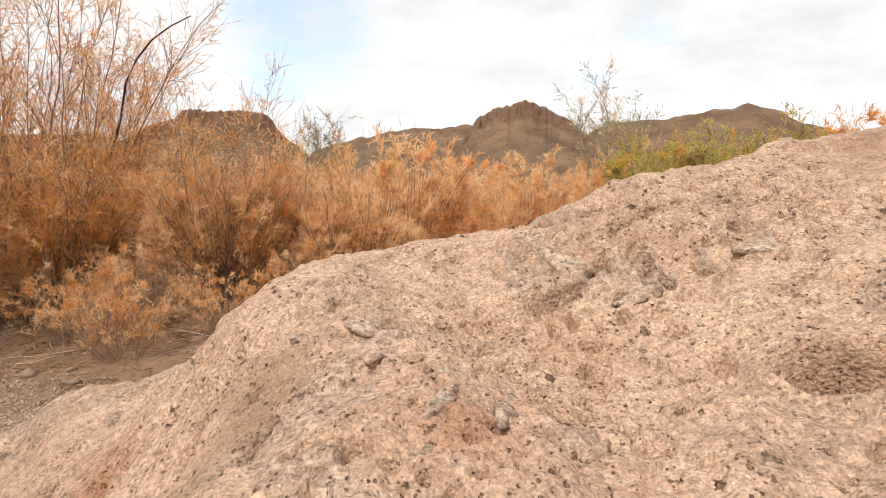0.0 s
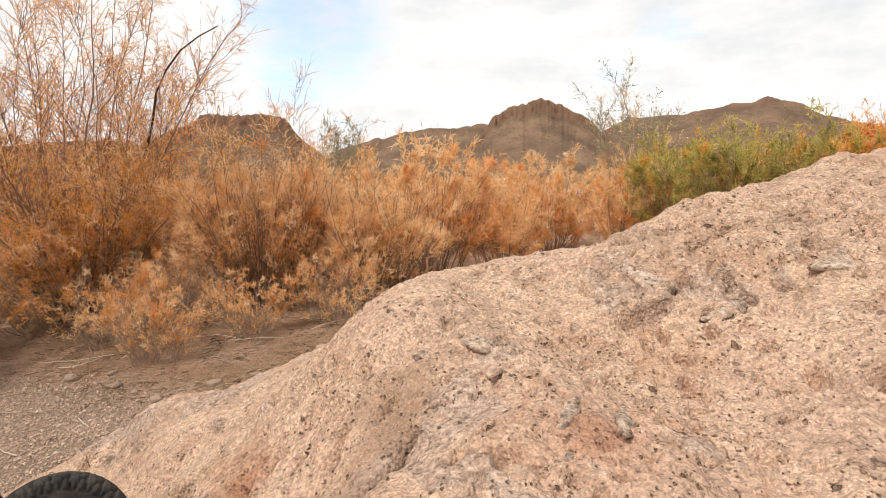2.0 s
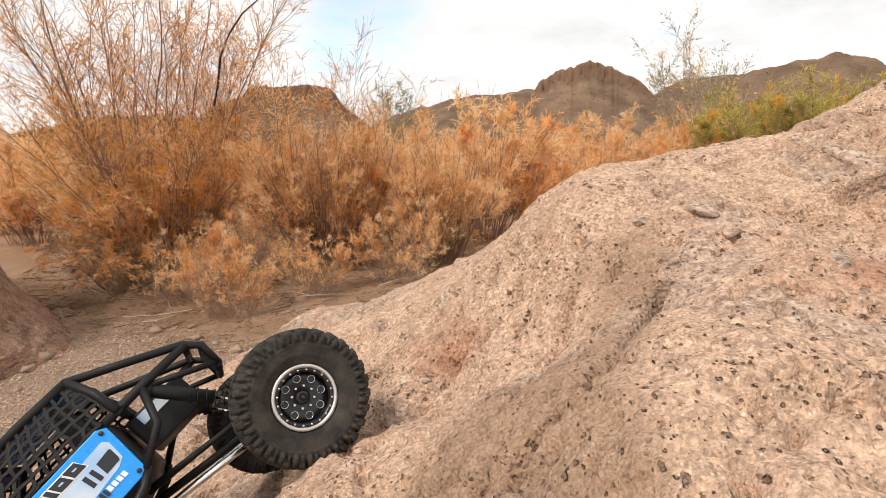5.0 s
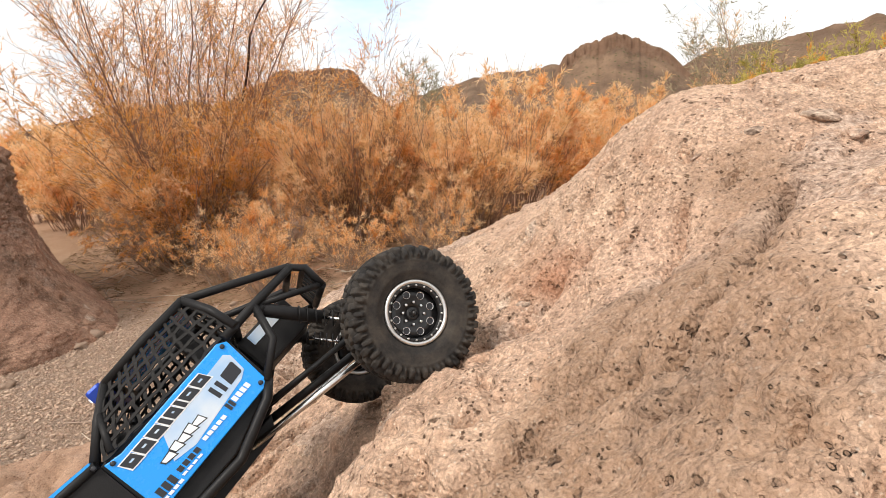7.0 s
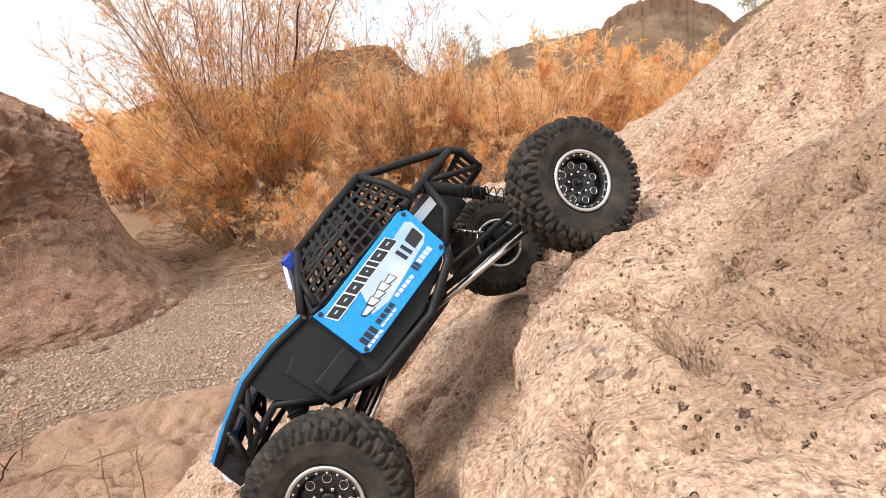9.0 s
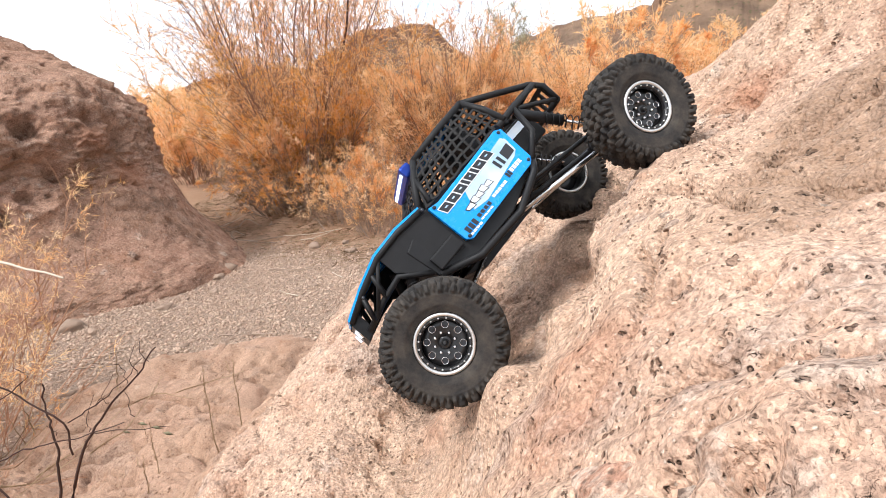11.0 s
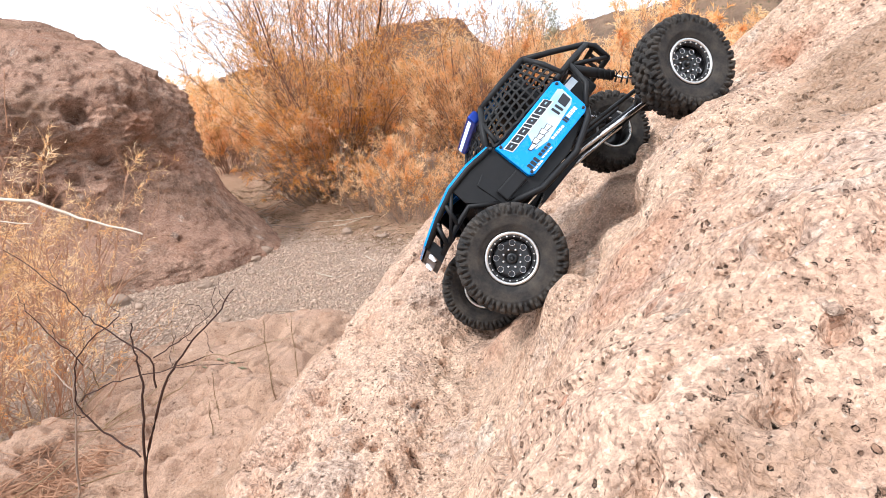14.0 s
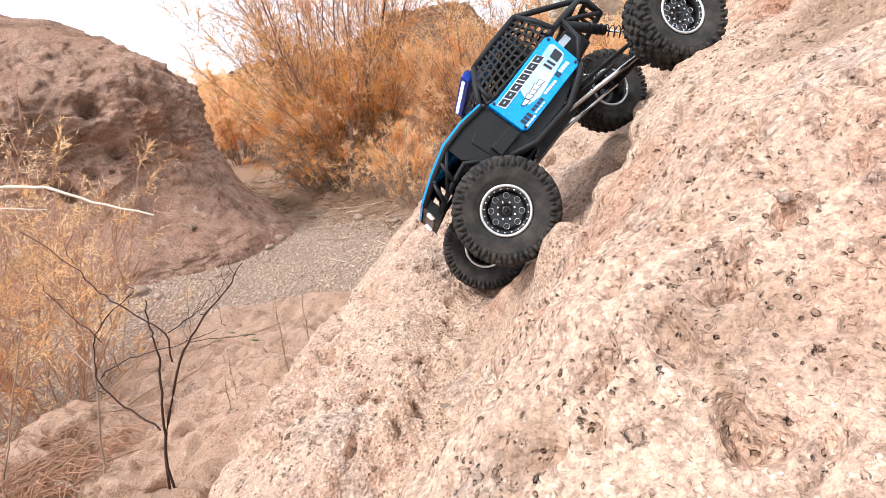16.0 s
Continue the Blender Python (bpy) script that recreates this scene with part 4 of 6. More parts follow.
def open_crown(ob, seed, limbs, low, high, lean, base, thick, leaf_mats, wood, side=16, spray=7, full=0.5):
    """Add open limbs that fan out of a bush, each with side twigs and loose feathery sprays."""
    rng = np.random.default_rng(seed)
    az = rng.uniform(0, 2 * math.pi, limbs)
    ll = lean * rng.random(limbs) ** 0.6
    st = np.stack([np.cos(az) * base * 0.7, np.sin(az) * base * 0.7, np.full(limbs, 0.05)], 1)
    paths = grow(st, np.stack([np.cos(az) * ll, np.sin(az) * ll, np.ones(limbs)], 1), rng.uniform(low, high, limbs), 13, 0.085, 0.012, rng)
    rad = thick * np.linspace(1, 0.15, 13)[None] * rng.uniform(0.45, 1.0, limbs)[:, None]
    for k in range(limbs):
        v, f = tubes(paths[k:k + 1], rad[k:k + 1], 5)
        part_mesh(mesh_np("limb", v, f, wood), "limb", ob)
    n2 = limbs * side
    i2 = np.repeat(np.arange(limbs), side)
    fr = rng.uniform(0.25, 0.97, n2)
    p2, w2 = along(paths, i2, fr)
    out = unit(rng.normal(size=(n2, 3)) * np.array([1, 1, 0.3]))
    second = grow(p2, w2 * 0.9 + out * 0.75, high * 0.24 * (1.2 - 0.75 * fr) * rng.uniform(0.4, 1.3, n2), 7, 0.13, 0.06, rng)
    v, f = tubes(second, thick * 0.20 * np.linspace(1, 0.3, 7)[None] * np.ones((n2, 1)), 3)
    tagged(part_mesh(mesh_np("twig_growth", v, f, wood), "twig_growth", ob), kind="stuff")
    n3 = n2 * spray
    i3 = rng.integers(0, n2, n3)
    p3, w3 = along(second, i3, rng.uniform(0.2, 1.0, n3))
    third = grow(p3, w3 * 0.8 + rng.normal(size=(n3, 3)) * 0.55, rng.uniform(0.07, 0.24, n3), 5, 0.16, 0.0, rng)
    chord = third[:, -1] - third[:, 0]
    v, f = blades(third[:, 0], unit(chord), np.linalg.norm(chord, axis=1), np.full(n3, 0.0016), rng)
    tagged(part_mesh(mesh_np("fine_growth", v, f, wood), "fine_growth", ob), kind="stuff")
    leafy_twig = rng.random(n2) < full
    own = np.nonzero(leafy_twig[i3])[0]
    for t, m in enumerate(leaf_mats):
        mine = own[own % len(leaf_mats) == t]
        if not len(mine):
            continue
        pk = np.repeat(mine, 34)
        pp, ww = along(third, pk, rng.uniform(0.15, 1.0, len(pk)))
        vb, fb = blades(pp, unit(ww + rng.normal(size=(len(pk), 3)) * 0.45), rng.uniform(0.009, 0.026, len(pk)), rng.uniform(0.0018, 0.0032, len(pk)), rng)
        tagged(part_mesh(mesh_np("foliage", vb, fb, m, smooth=False), "foliage", ob), kind="stuff")
    return ob


# the tall bush at the bend of the wash, with dry leaning stems round its foot
big = tamarisk("tamarisk_bush", 1, 1.85, 1.9, 150, 1900, 15000, 190000, [TAN_LEAF, RUST_LEAF, GOLD_LEAF], droop=0.03, bare_top=0.35, base=0.5, thick=0.016, needle=(0.014, 0.042), wide=0.0030, dome=0.5)
open_crown(big, 51, 34, 2.6, 4.2, 0.36, 0.45, 0.018, [RUST_LEAF, TAN_LEAF, RUST_LEAF], TWIG, side=26, spray=10, full=0.75)
open_crown(big, 52, 24, 1.7, 2.8, 1.1, 0.5, 0.013, [TAN_LEAF, GOLD_LEAF], TWIG, side=20, spray=10, full=0.85)
limb_path = np.array([[(0.15, 0, 0.3), (0.30, 0, 0.9), (0.48, 0.02, 1.35), (0.72, 0.03, 1.75), (0.84, 0.02, 2.1), (0.92, 0, 2.45), (1.05, 0, 2.70), (1.22, 0, 2.90), (1.42, 0.02, 3.05), (1.64, 0.03, 3.16)]])
lv, lf = tubes(limb_path, np.linspace(0.020, 0.006, 10)[None], 7)
part_mesh(mesh_np("limb", lv, lf, DARK_TWIG), "limb", big, "thick dark limb bending out of the bush")
place(big, -4.35, 6.35)
tagged(big, "tall rust-orange tamarisk bush with open brown limbs beside the wash", "bush", "tamarisk bushes")
skirt = tamarisk("tamarisk_bush", 21, 1.15, 1.7, 170, 1300, 4200, 46000, [RUST_LEAF, STRAW, GOLD_LEAF], wood=GREY_TWIG, droop=0.16, bare_top=0.1, base=0.8, needle=(0.016, 0.045), wide=0.0028, dome=0.25)
place(skirt, -4.2, 5.95)
tagged(skirt, "low drooping orange-brown tamarisk growth round the foot of the tall bush", "bush", "tamarisk bushes")
mid = tamarisk("tamarisk_bush", 2, 2.1, 1.25, 110, 1500, 13000, 170000, [TAN_LEAF, RUST_LEAF, TAN_LEAF], droop=0.03, bare_top=0.3, base=0.45, thick=0.010, needle=(0.014, 0.042), wide=0.0027)
open_crown(mid, 53, 20, 1.8, 2.6, 0.5, 0.4, 0.010, [TAN_LEAF, RUST_LEAF], TWIG, side=14, full=0.55)
place(mid, -2.35, 6.5)
tagged(mid, "feathery tan-orange tamarisk bush with arching bare tips", "bush", "tamarisk bushes")
mid2 = tamarisk("tamarisk_bush", 3, 1.68, 1.1, 95, 1300, 10000, 130000, [TAN_LEAF, TAN_LEAF, RUST_LEAF], droop=0.05, bare_top=0.3, base=0.4, thick=0.009, needle=(0.014, 0.042), wide=0.0027)
open_crown(mid2, 54, 10, 1.5, 2.2, 0.6, 0.35, 0.008, [TAN_LEAF, RUST_LEAF], TWIG, side=12, full=0.30)
place(mid2, -1.15, 6.7)
tagged(mid2, "feathery tan-orange tamarisk bush behind the rock", "bush", "tamarisk bushes")
low = tamarisk("low_bush", 4, 0.80, 0.60, 40, 420, 2200, 22000, [TAN_LEAF, RUST_LEAF, TAN_LEAF], wood=GREY_TWIG, droop=0.05, bare_top=0.15, base=0.25, thick=0.005, needle=(0.012, 0.034), wide=0.0016)
place(low, -2.75, 4.75)
tagged(low, "low tan-orange bush at the edge of the wash", "bush", "low bushes on the bank")
for x, y, a, s in ((-2.05, 5.15, 1.0, 0.85), (-3.35, 5.15, 2.2, 1.0), (-1.35, 5.6, 3.9, 1.1), (-2.9, 5.5, 5.0, 1.2)):
    place(copy_thing(low, low.matrix_world), x, y, a, s)

# scrub that fills the flat behind
far = tamarisk("tamarisk_bush", 5, 2.4, 1.5, 70, 480, 5000, 27000, [TAN_LEAF, RUST_LEAF, TAN_LEAF], droop=0.03, bare_top=0.25, base=0.6, thick=0.010, needle=(0.05, 0.12), wide=0.0075)
place(far, -0.6, 8.6)
tagged(far, "orange-tan tamarisk bush in the scrub behind the wash", "bush", "tamarisk scrub")
spread_rng = random.Random(4)
for x, y, s in ((-3.4, 8.6, 0.9), (-2.2, 9.4, 0.95), (0.6, 9.0, 0.85), (1.6, 10.5, 0.9), (-5.8, 8.8, 1.0), (-7.4, 8.0, 1.05), (-4.6, 10.8, 1.05), (-1.2, 11.2, 1.0), (2.6, 9.2, 0.8), (0.3, 12.6, 1.15), (-2.9, 12.8, 1.1),
                (-6.6, 11.8, 1.15), (3.4, 12.6, 1.1), (1.8, 14.4, 1.2), (-4.5, 15.0, 1.3), (-1.0, 15.6, 1.3), (-8.6, 13.0, 1.3), (4.6, 15.8, 1.35), (-9.2, 9.5, 1.1), (5.2, 10.4, 0.85), (6.6, 12.4, 0.95), (8.2, 15.0, 1.2), (-11.5, 12.0, 1.3)):
    place(copy_thing(far, far.matrix_world), x, y, spread_rng.uniform(0, 6.28), s * spread_rng.uniform(0.70, 0.86))
green = tamarisk("green_bush", 6, 2.3, 1.25, 60, 600, 5200, 42000, [GREEN_LEAF, GREEN_LEAF, GOLD_LEAF], droop=0.0, bare_top=0.3, base=0.5, thick=0.010, needle=(0.03, 0.07), wide=0.006)
place(green, 4.35, 8.1)
tagged(green, "olive-green desert bush behind the rock crest", "bush", "green bushes")
for x, y, s in ((3.3, 8.7, 0.9), (5.3, 9.2, 0.95), (4.2, 10.3, 1.05)):
    place(copy_thing(green, green.matrix_world), x, y, x * 2.1, s)
amber = tamarisk("amber_bush", 7, 2.25, 0.9, 60, 600, 5200, 46000, [GOLD_LEAF, RUST_LEAF, GOLD_LEAF], droop=0.0, bare_top=0.25, base=0.5, thick=0.010, needle=(0.03, 0.08), wide=0.005)
place(amber, 5.7, 8.3)
tagged(amber, "bright amber bush behind the rock crest", "bush", "amber bushes")
place(copy_thing(amber, amber.matrix_world), 6.4, 8.9, 2.0, 1.05)
bare = tamarisk("bare_tree", 8, 4.3, 1.25, 7, 240, 1700, 5200, [PALE_LEAF, TAN_LEAF], wood=GREY_TWIG, droop=0.0, bare_top=0.05, base=0.15, thick=0.030, needle=(0.04, 0.09), wide=0.008)
place(bare, 3.65, 12.2)
tagged(bare, "thin nearly bare tree with a few pale leaves", "tree")
pale = tamarisk("pale_bush", 9, 3.4, 1.2, 30, 500, 3600, 26000, [PALE_LEAF, PALE_LEAF], wood=GREY_TWIG, droop=0.0, bare_top=0.2, base=0.3, thick=0.015, needle=(0.04, 0.09), wide=0.006)
place(pale, -3.1, 15.0)
tagged(pale, "pale sage-green bush far behind the scrub", "bush")


# ---- stones set in the rock ----
def clast_mesh(seed):
    v, f = lump(seed, 0.42, 12, 8)
    r = np.random.default_rng(seed)
    v = v * (1 + 0.10 * np.sin(v @ r.normal(size=3) * 6)[:, None])
    return mesh_np("clast", v, f, CLAST)


CLASTS = [clast_mesh(70 + k) for k in range(7)]
rng = random.Random(12)


def set_clast(x, y, a, b, turn, lift=0.1, mesh=None):
    p, n = rock_height(x, y)
    q = n.to_track_quat("Z", "Y").to_matrix().to_4x4()
    o = new("clast", mesh or CLASTS[rng.randrange(7)])
    o.matrix_world = Matrix.Translation(p + n * (lift - 0.40) * min(a, b)) @ q @ Matrix.Rotation(radians(turn), 4, "Z") @ Matrix.Diagonal((a, b, min(a, b), 1))
    o.parent = rock
    return o


# the larger ones: x, y, half length, half width, turn
for x, y, a, b, turn, lift in ((0.132, 0.640, 0.038, 0.024, -55, 0.42), (-0.130, 0.515, 0.016, 0.010, 10, 0.05), (-0.002, 0.462, 0.014, 0.009, -15, 0.05),
                               (-0.060, 0.480, 0.011, 0.008, 60, 0.05), (0.200, 0.570, 0.022, 0.014, 30, 0.0), (0.457, 0.786, 0.035, 0.015, 5, 0.0), (0.10, 0.37, 0.014, 0.011, 40, 0.0),
                               (-0.452, -0.095, 0.008, 0.006, 30, 0.1), (-0.565, -0.105, 0.010, 0.007, 40, 0.1), (-0.425, -0.140, 0.007, 0.006, 0, 0.1), (-0.47, 0.30, 0.010, 0.007, 15, 0.05)):
    set_clast(x, y, a, b, turn, lift)
for x, y, a, b, turn, lift in ((-0.488, -0.052, 0.034, 0.020, 50, 0.12), (-0.369, -0.108, 0.013, 0.009, 20, 0.12), (-0.479, -0.108, 0.010, 0.008, 30, 0.12), (-0.007, 0.409, 0.022, 0.012, 10, 0.12), (-0.353, 0.509, 0.012, 0.009, 40, 0.12), (-0.356, 0.110, 0.006, 0.005, 0, 0.12), (-0.62, 0.02, 0.010, 0.008, 45, 0.05)):
    set_clast(x, y, a, b, turn, lift)
for x, y, a, b, turn, lift in ((0.000, 0.430, 0.014, 0.009, -15, 0.16), (0.330, 0.600, 0.022, 0.016, 15, -0.02), (0.046, 0.430, 0.028, 0.018, 20, -0.02), (-0.013, 0.361, 0.011, 0.008, 0, 0.08), (-0.075, 0.516, 0.015, 0.012, -20, 0.0), (0.372, 0.640, 0.016, 0.012, 10, -0.02), (0.205, 0.575, 0.020, 0.013, 40, 0.08)):
    set_clast(x, y, a, b, turn, lift)
set_clast(0.291, 0.401, 0.026, 0.012, -35, 0.5, mesh_np("clast", *lump(90, 0.5, 12, 8), STONE))
for k in range(60):
    x, y = rng.uniform(-0.95, 0.55), rng.uniform(-0.25, 0.85)
    a = 0.003 + 0.007 * rng.random() ** 3
    set_clast(x, y, a, a * rng.uniform(0.6, 0.95), rng.uniform(0, 180), rng.uniform(-0.06, 0.06))


# ---- the bare shrub and weeds on the lower ledge ----
def branch(parent, pts, r0, r1, mat, name="branch"):
    n = 4 * (len(pts) - 1) + 1
    p = np.array(pts, float)
    t = np.linspace(0, len(pts) - 1, n)
    q = np.stack([np.interp(t, np.arange(len(pts)), p[:, k]) for k in range(3)], 1)
    q[1:-1] = (q[:-2] + 2 * q[1:-1] + q[2:]) / 4
    q += np.random.default_rng(len(parent.children) + 3).normal(size=q.shape) * 0.0018
    v, f = tubes(q[None], np.linspace(r0, r1, n)[None], 6)
    return part_mesh(mesh_np(name, v, f, mat), name, parent)


def in_plane(y, lean, *xz):
    return [(x, y + lean * k, z) for k, (x, z) in enumerate(xz)]


shrub = tagged(new("bare_shrub"), "leafless dark-twigged shrub rooted in the lower rock ledge", "shrub")
shrub.location = (-1.57, 0.38, 0.20)
bpy.context.view_layer.update()


def rel(pts, o=(-1.57, 0.38, 0.20)):
    return [(x - o[0], y - o[1], z - o[2]) for x, y, z in pts]


branch(shrub, rel(in_plane(0.38, 0.003, (-1.565, 0.06), (-1.54, 0.37), (-1.52, 0.455), (-1.49, 0.57), (-1.48, 0.626), (-1.48, 0.67), (-1.49, 0.70), (-1.48, 0.756))), 0.0036, 0.0014, DARK_TWIG)
branch(shrub, rel(in_plane(0.385, 0.006, (-1.59, 0.06), (-1.556, 0.37), (-1.50, 0.495), (-1.454, 0.59), (-1.41, 0.655), (-1.35, 0.716), (-1.276, 0.773), (-1.233, 0.822))), 0.0038, 0.0011, DARK_TWIG)
branch(shrub, rel(in_plane(0.38, -0.008, (-1.52, 0.455), (-1.586, 0.50), (-1.63, 0.55), (-1.635, 0.59), (-1.60, 0.675), (-1.557, 0.72), (-1.49, 0.76), (-1.41, 0.805))), 0.0023, 0.0009, DARK_TWIG)
branch(shrub, rel(in_plane(0.36, 0.008, (-1.633, 0.59), (-1.56, 0.626), (-1.476, 0.648), (-1.40, 0.662), (-1.30, 0.696))), 0.0016, 0.0008, DARK_TWIG)
branch(shrub, rel(in_plane(0.40, 0.012, (-1.398, 0.662), (-1.328, 0.667), (-1.24, 0.676))), 0.0010, 0.0005, DARK_TWIG)
branch(shrub, rel(in_plane(0.395, -0.012, (-1.443, 0.62), (-1.432, 0.689), (-1.503, 0.747), (-1.552, 0.789), (-1.577, 0.848), (-1.684, 0.926))), 0.0020, 0.0008, DARK_TWIG)
branch(shrub, rel(in_plane(0.39, 0.010, (-1.43, 0.689), (-1.371, 0.715), (-1.309, 0.757), (-1.262, 0.803))), 0.0014, 0.0006, DARK_TWIG)
branch(shrub, rel(in_plane(0.37, -0.010, (-1.602, 0.67), (-1.655, 0.732), (-1.697, 0.798), (-1.693, 0.833))), 0.0013, 0.0006, DARK_TWIG)
tw = random.Random(9)
for x, y, z in ((-1.35, 0.41, 0.716), (-1.31, 0.42, 0.75), (-1.276, 0.42, 0.773), (-1.49, 0.37, 0.76), (-1.557, 0.35, 0.72), (-1.40, 0.40, 0.662), (-1.30, 0.41, 0.696), (-1.48, 0.40, 0.65), (-1.577, 0.35, 0.848), (-1.37, 0.40, 0.715), (-1.655, 0.36, 0.732), (-1.45, 0.40, 0.59), (-1.63, 0.36, 0.55), (-1.25, 0.42, 0.80)):
    dx, dz = tw.uniform(-0.03, 0.05), tw.uniform(0.03, 0.08)
    branch(shrub, rel([(x, y, z), (x + dx * 0.4, y + tw.uniform(-0.02, 0.02), z + dz * 0.5), (x + dx, y + tw.uniform(-0.03, 0.03), z + dz)]), 0.0008, 0.0004, DARK_TWIG, "twig")
for x, z in ((-1.30, 0.68), (-1.27, 0.675), (-1.25, 0.665), (-1.34, 0.66), (-1.72, 0.70), (-1.76, 0.71)):
    v = np.array([(0, 0, 0), (0.018, 0.004, 0.003), (0.040, 0.0, -0.004), (0.018, -0.005, -0.004), (0.018, 0.0, 0.005)]) * tw.uniform(0.4, 0.7)
    part_mesh(mesh_np("leaf", v + np.array(rel([(x, 0.415, z)])[0]), np.array([(0, 1, 4), (1, 2, 4), (2, 3, 4), (3, 0, 4), (0, 3, 1), (1, 3, 2)]), PALE_LEAF), "leaf", shrub, "small dull green leaf")

stem = tagged(new("dry_shrub"), "thin grey-brown forked dry stem on the rock ledge", "shrub", "dry stems")
stem.location = (-1.90, 0.44, 0.17)
o = (-1.90, 0.44, 0.17)
branch(stem, rel(in_plane(0.44, 0.0, (-1.93, 0.02), (-1.82, 0.362), (-1.772, 0.518), (-1.744, 0.602), (-1.768, 0.68)), o), 0.0035, 0.0010, GREY_TWIG)
branch(stem, rel(in_plane(0.44, 0.01, (-1.757, 0.555), (-1.83, 0.598), (-1.865, 0.668)), o), 0.0017, 0.0008, GREY_TWIG)
branch(stem, rel(in_plane(0.44, -0.01, (-1.79, 0.46), (-1.72, 0.52), (-1.70, 0.60)), o), 0.0013, 0.0006, GREY_TWIG)
stem2 = tagged(new("dry_shrub"), "single thin grey-brown dry stem beside the ledge", "shrub", "dry stems")
stem2.location = (-2.05, 0.30, 0.24)
o = (-2.05, 0.30, 0.24)
branch(stem2, rel(in_plane(0.30, 0.0, (-2.06, 0.10), (-2.02, 0.29), (-1.905, 0.46), (-1.76, 0.682), (-1.716, 0.745)), o), 0.0027, 0.0009, GREY_TWIG)
branch(stem2, rel(in_plane(0.30, 0.012, (-1.95, 0.40), (-1.88, 0.50), (-1.86, 0.56)), o), 0.0010, 0.0005, GREY_TWIG)
for x, y, z, hgt in ((-1.42, 0.70, 0.34, 0.30), (-1.35, 0.72, 0.38, 0.27), (-1.62, 0.70, 0.14, 0.34), (-1.55, 0.60, 0.24, 0.22)):
    g1 = tagged(new("grass_stalk"), "thin straw-coloured dry stalk on the rock ledge", "grass", "dry stalks")
    g1.location = (x, y, z)
    branch(g1, [(0, 0, -0.08), (0.006, 0, hgt * 0.4), (0.0, 0.01, hgt * 0.75), (0.012, 0.01, hgt)], 0.0016, 0.0007, STRAW, "stalk")
    for k in range(5):
        f0 = 0.45 + 0.11 * k
        branch(g1, [(0.004, 0.005, hgt * f0), (0.004 + tw.uniform(-0.02, 0.02), 0.005, hgt * f0 + 0.025)], 0.0009, 0.0005, STRAW, "side_sprig")

# dry orange weeds at the foot of the ledge, with bleached sticks lying through them
weed = tamarisk("dry_weed", 31, 1.00, 0.85, 26, 330, 1700, 8000, [TAN_LEAF, RUST_LEAF, TAN_LEAF], wood=RED_TWIG, droop=0.07, bare_top=0.1, base=0.22, thick=0.0036, needle=(0.008, 0.026), wide=0.0012, dome=0.2)
weed.matrix_world = Matrix.Translation((-2.72, 0.86, 0.0))
tagged(weed, "dry tangled orange weed with thin red-brown stems beside the rock", "weed", "dry weeds")
for x, y, z, a, s in ((-2.95, 0.62, 0.0, 2.0, 1.2), (-3.10, 1.15, -0.02, 5.2, 1.3)):
    copy_thing(weed, Matrix.Translation((x, y, z)) @ Matrix.Rotation(a, 4, "Z") @ Matrix.Scale(s, 4))
for pts, r in ((((-2.62, 0.60, 1.02), (-2.128, 0.60, 0.996), (-1.955, 0.60, 0.981), (-1.808, 0.60, 0.935), (-1.62, 0.60, 0.891)), 0.0062), (((-2.5, 0.62, 0.95), (-2.158, 0.60, 0.94), (-1.976, 0.60, 0.921)), 0.0035)):
    st = tagged(new("bleached_stick"), "pale bleached stick caught in the dry weeds", "stick", "bleached sticks")
    st.location = pts[0]
    branch(st, rel(pts, pts[0]), r, r * 0.35, PALE_STICK, "stick")
for k in range(26):
    a = tw.uniform(0, math.pi)
    x, y, ln = tw.uniform(-2.6, -1.95), tw.uniform(0.3, 1.25), tw.uniform(0.12, 0.4)
    zb = max(gz(x, y), float(rock_base(np.array(x), np.array(y)))) + 0.01
    st = tagged(new("straw"), "dry straw stalk lying among the weeds", "straw", "fallen straw")
    st.location = (x, y, zb)
    branch(st, [(0, 0, 0), (math.cos(a) * ln / 2, math.sin(a) * ln / 2, tw.uniform(0.0, 0.08)), (math.cos(a) * ln, math.sin(a) * ln, tw.uniform(-0.01, 0.15))], 0.0022, 0.0010, STRAW, "stalk")
hr = np.random.default_rng(78)
n = 900
hx, hy = -2.06 + 0.09 * hr.normal(size=n), 0.42 + 0.12 * hr.normal(size=n)
ha, hl = hr.uniform(0, 2 * math.pi, n), 0.03 + 0.14 * hr.random(n) ** 2
hp = np.stack([hx, hy, np.maximum(rock_base(hx, hy), ground_height(hx, hy)) + 0.006 + 0.035 * hr.random(n)], 1)
hd = np.stack([np.cos(ha), np.sin(ha), 0.22 * hr.normal(size=n)], 1) * hl[:, None]
v, f = tubes(np.stack([hp - hd / 2, hp + 0.006 * hr.normal(size=hp.shape), hp + hd / 2], 1), np.array([0.8, 1, 0.5])[None] * hr.uniform(0.0007, 0.0020, n)[:, None], 3)
tagged(new("straw_litter", mesh_np("straw_litter", v, f, RED_TWIG)), "heap of dry straw and broken twigs in the groove of the ledge", "litter", kind="stuff")
log = tagged(new("wood_chip"), "small pale broken piece of wood on the ledge", "wood")
log.location = (-1.99, 0.40, float(rock_base(np.array(-1.99), np.array(0.40))) + 0.03)
branch(log, [(0, 0, 0), (0.03, 0.004, -0.004), (0.06, 0.006, -0.014)], 0.009, 0.006, PALE_STICK, "chip")

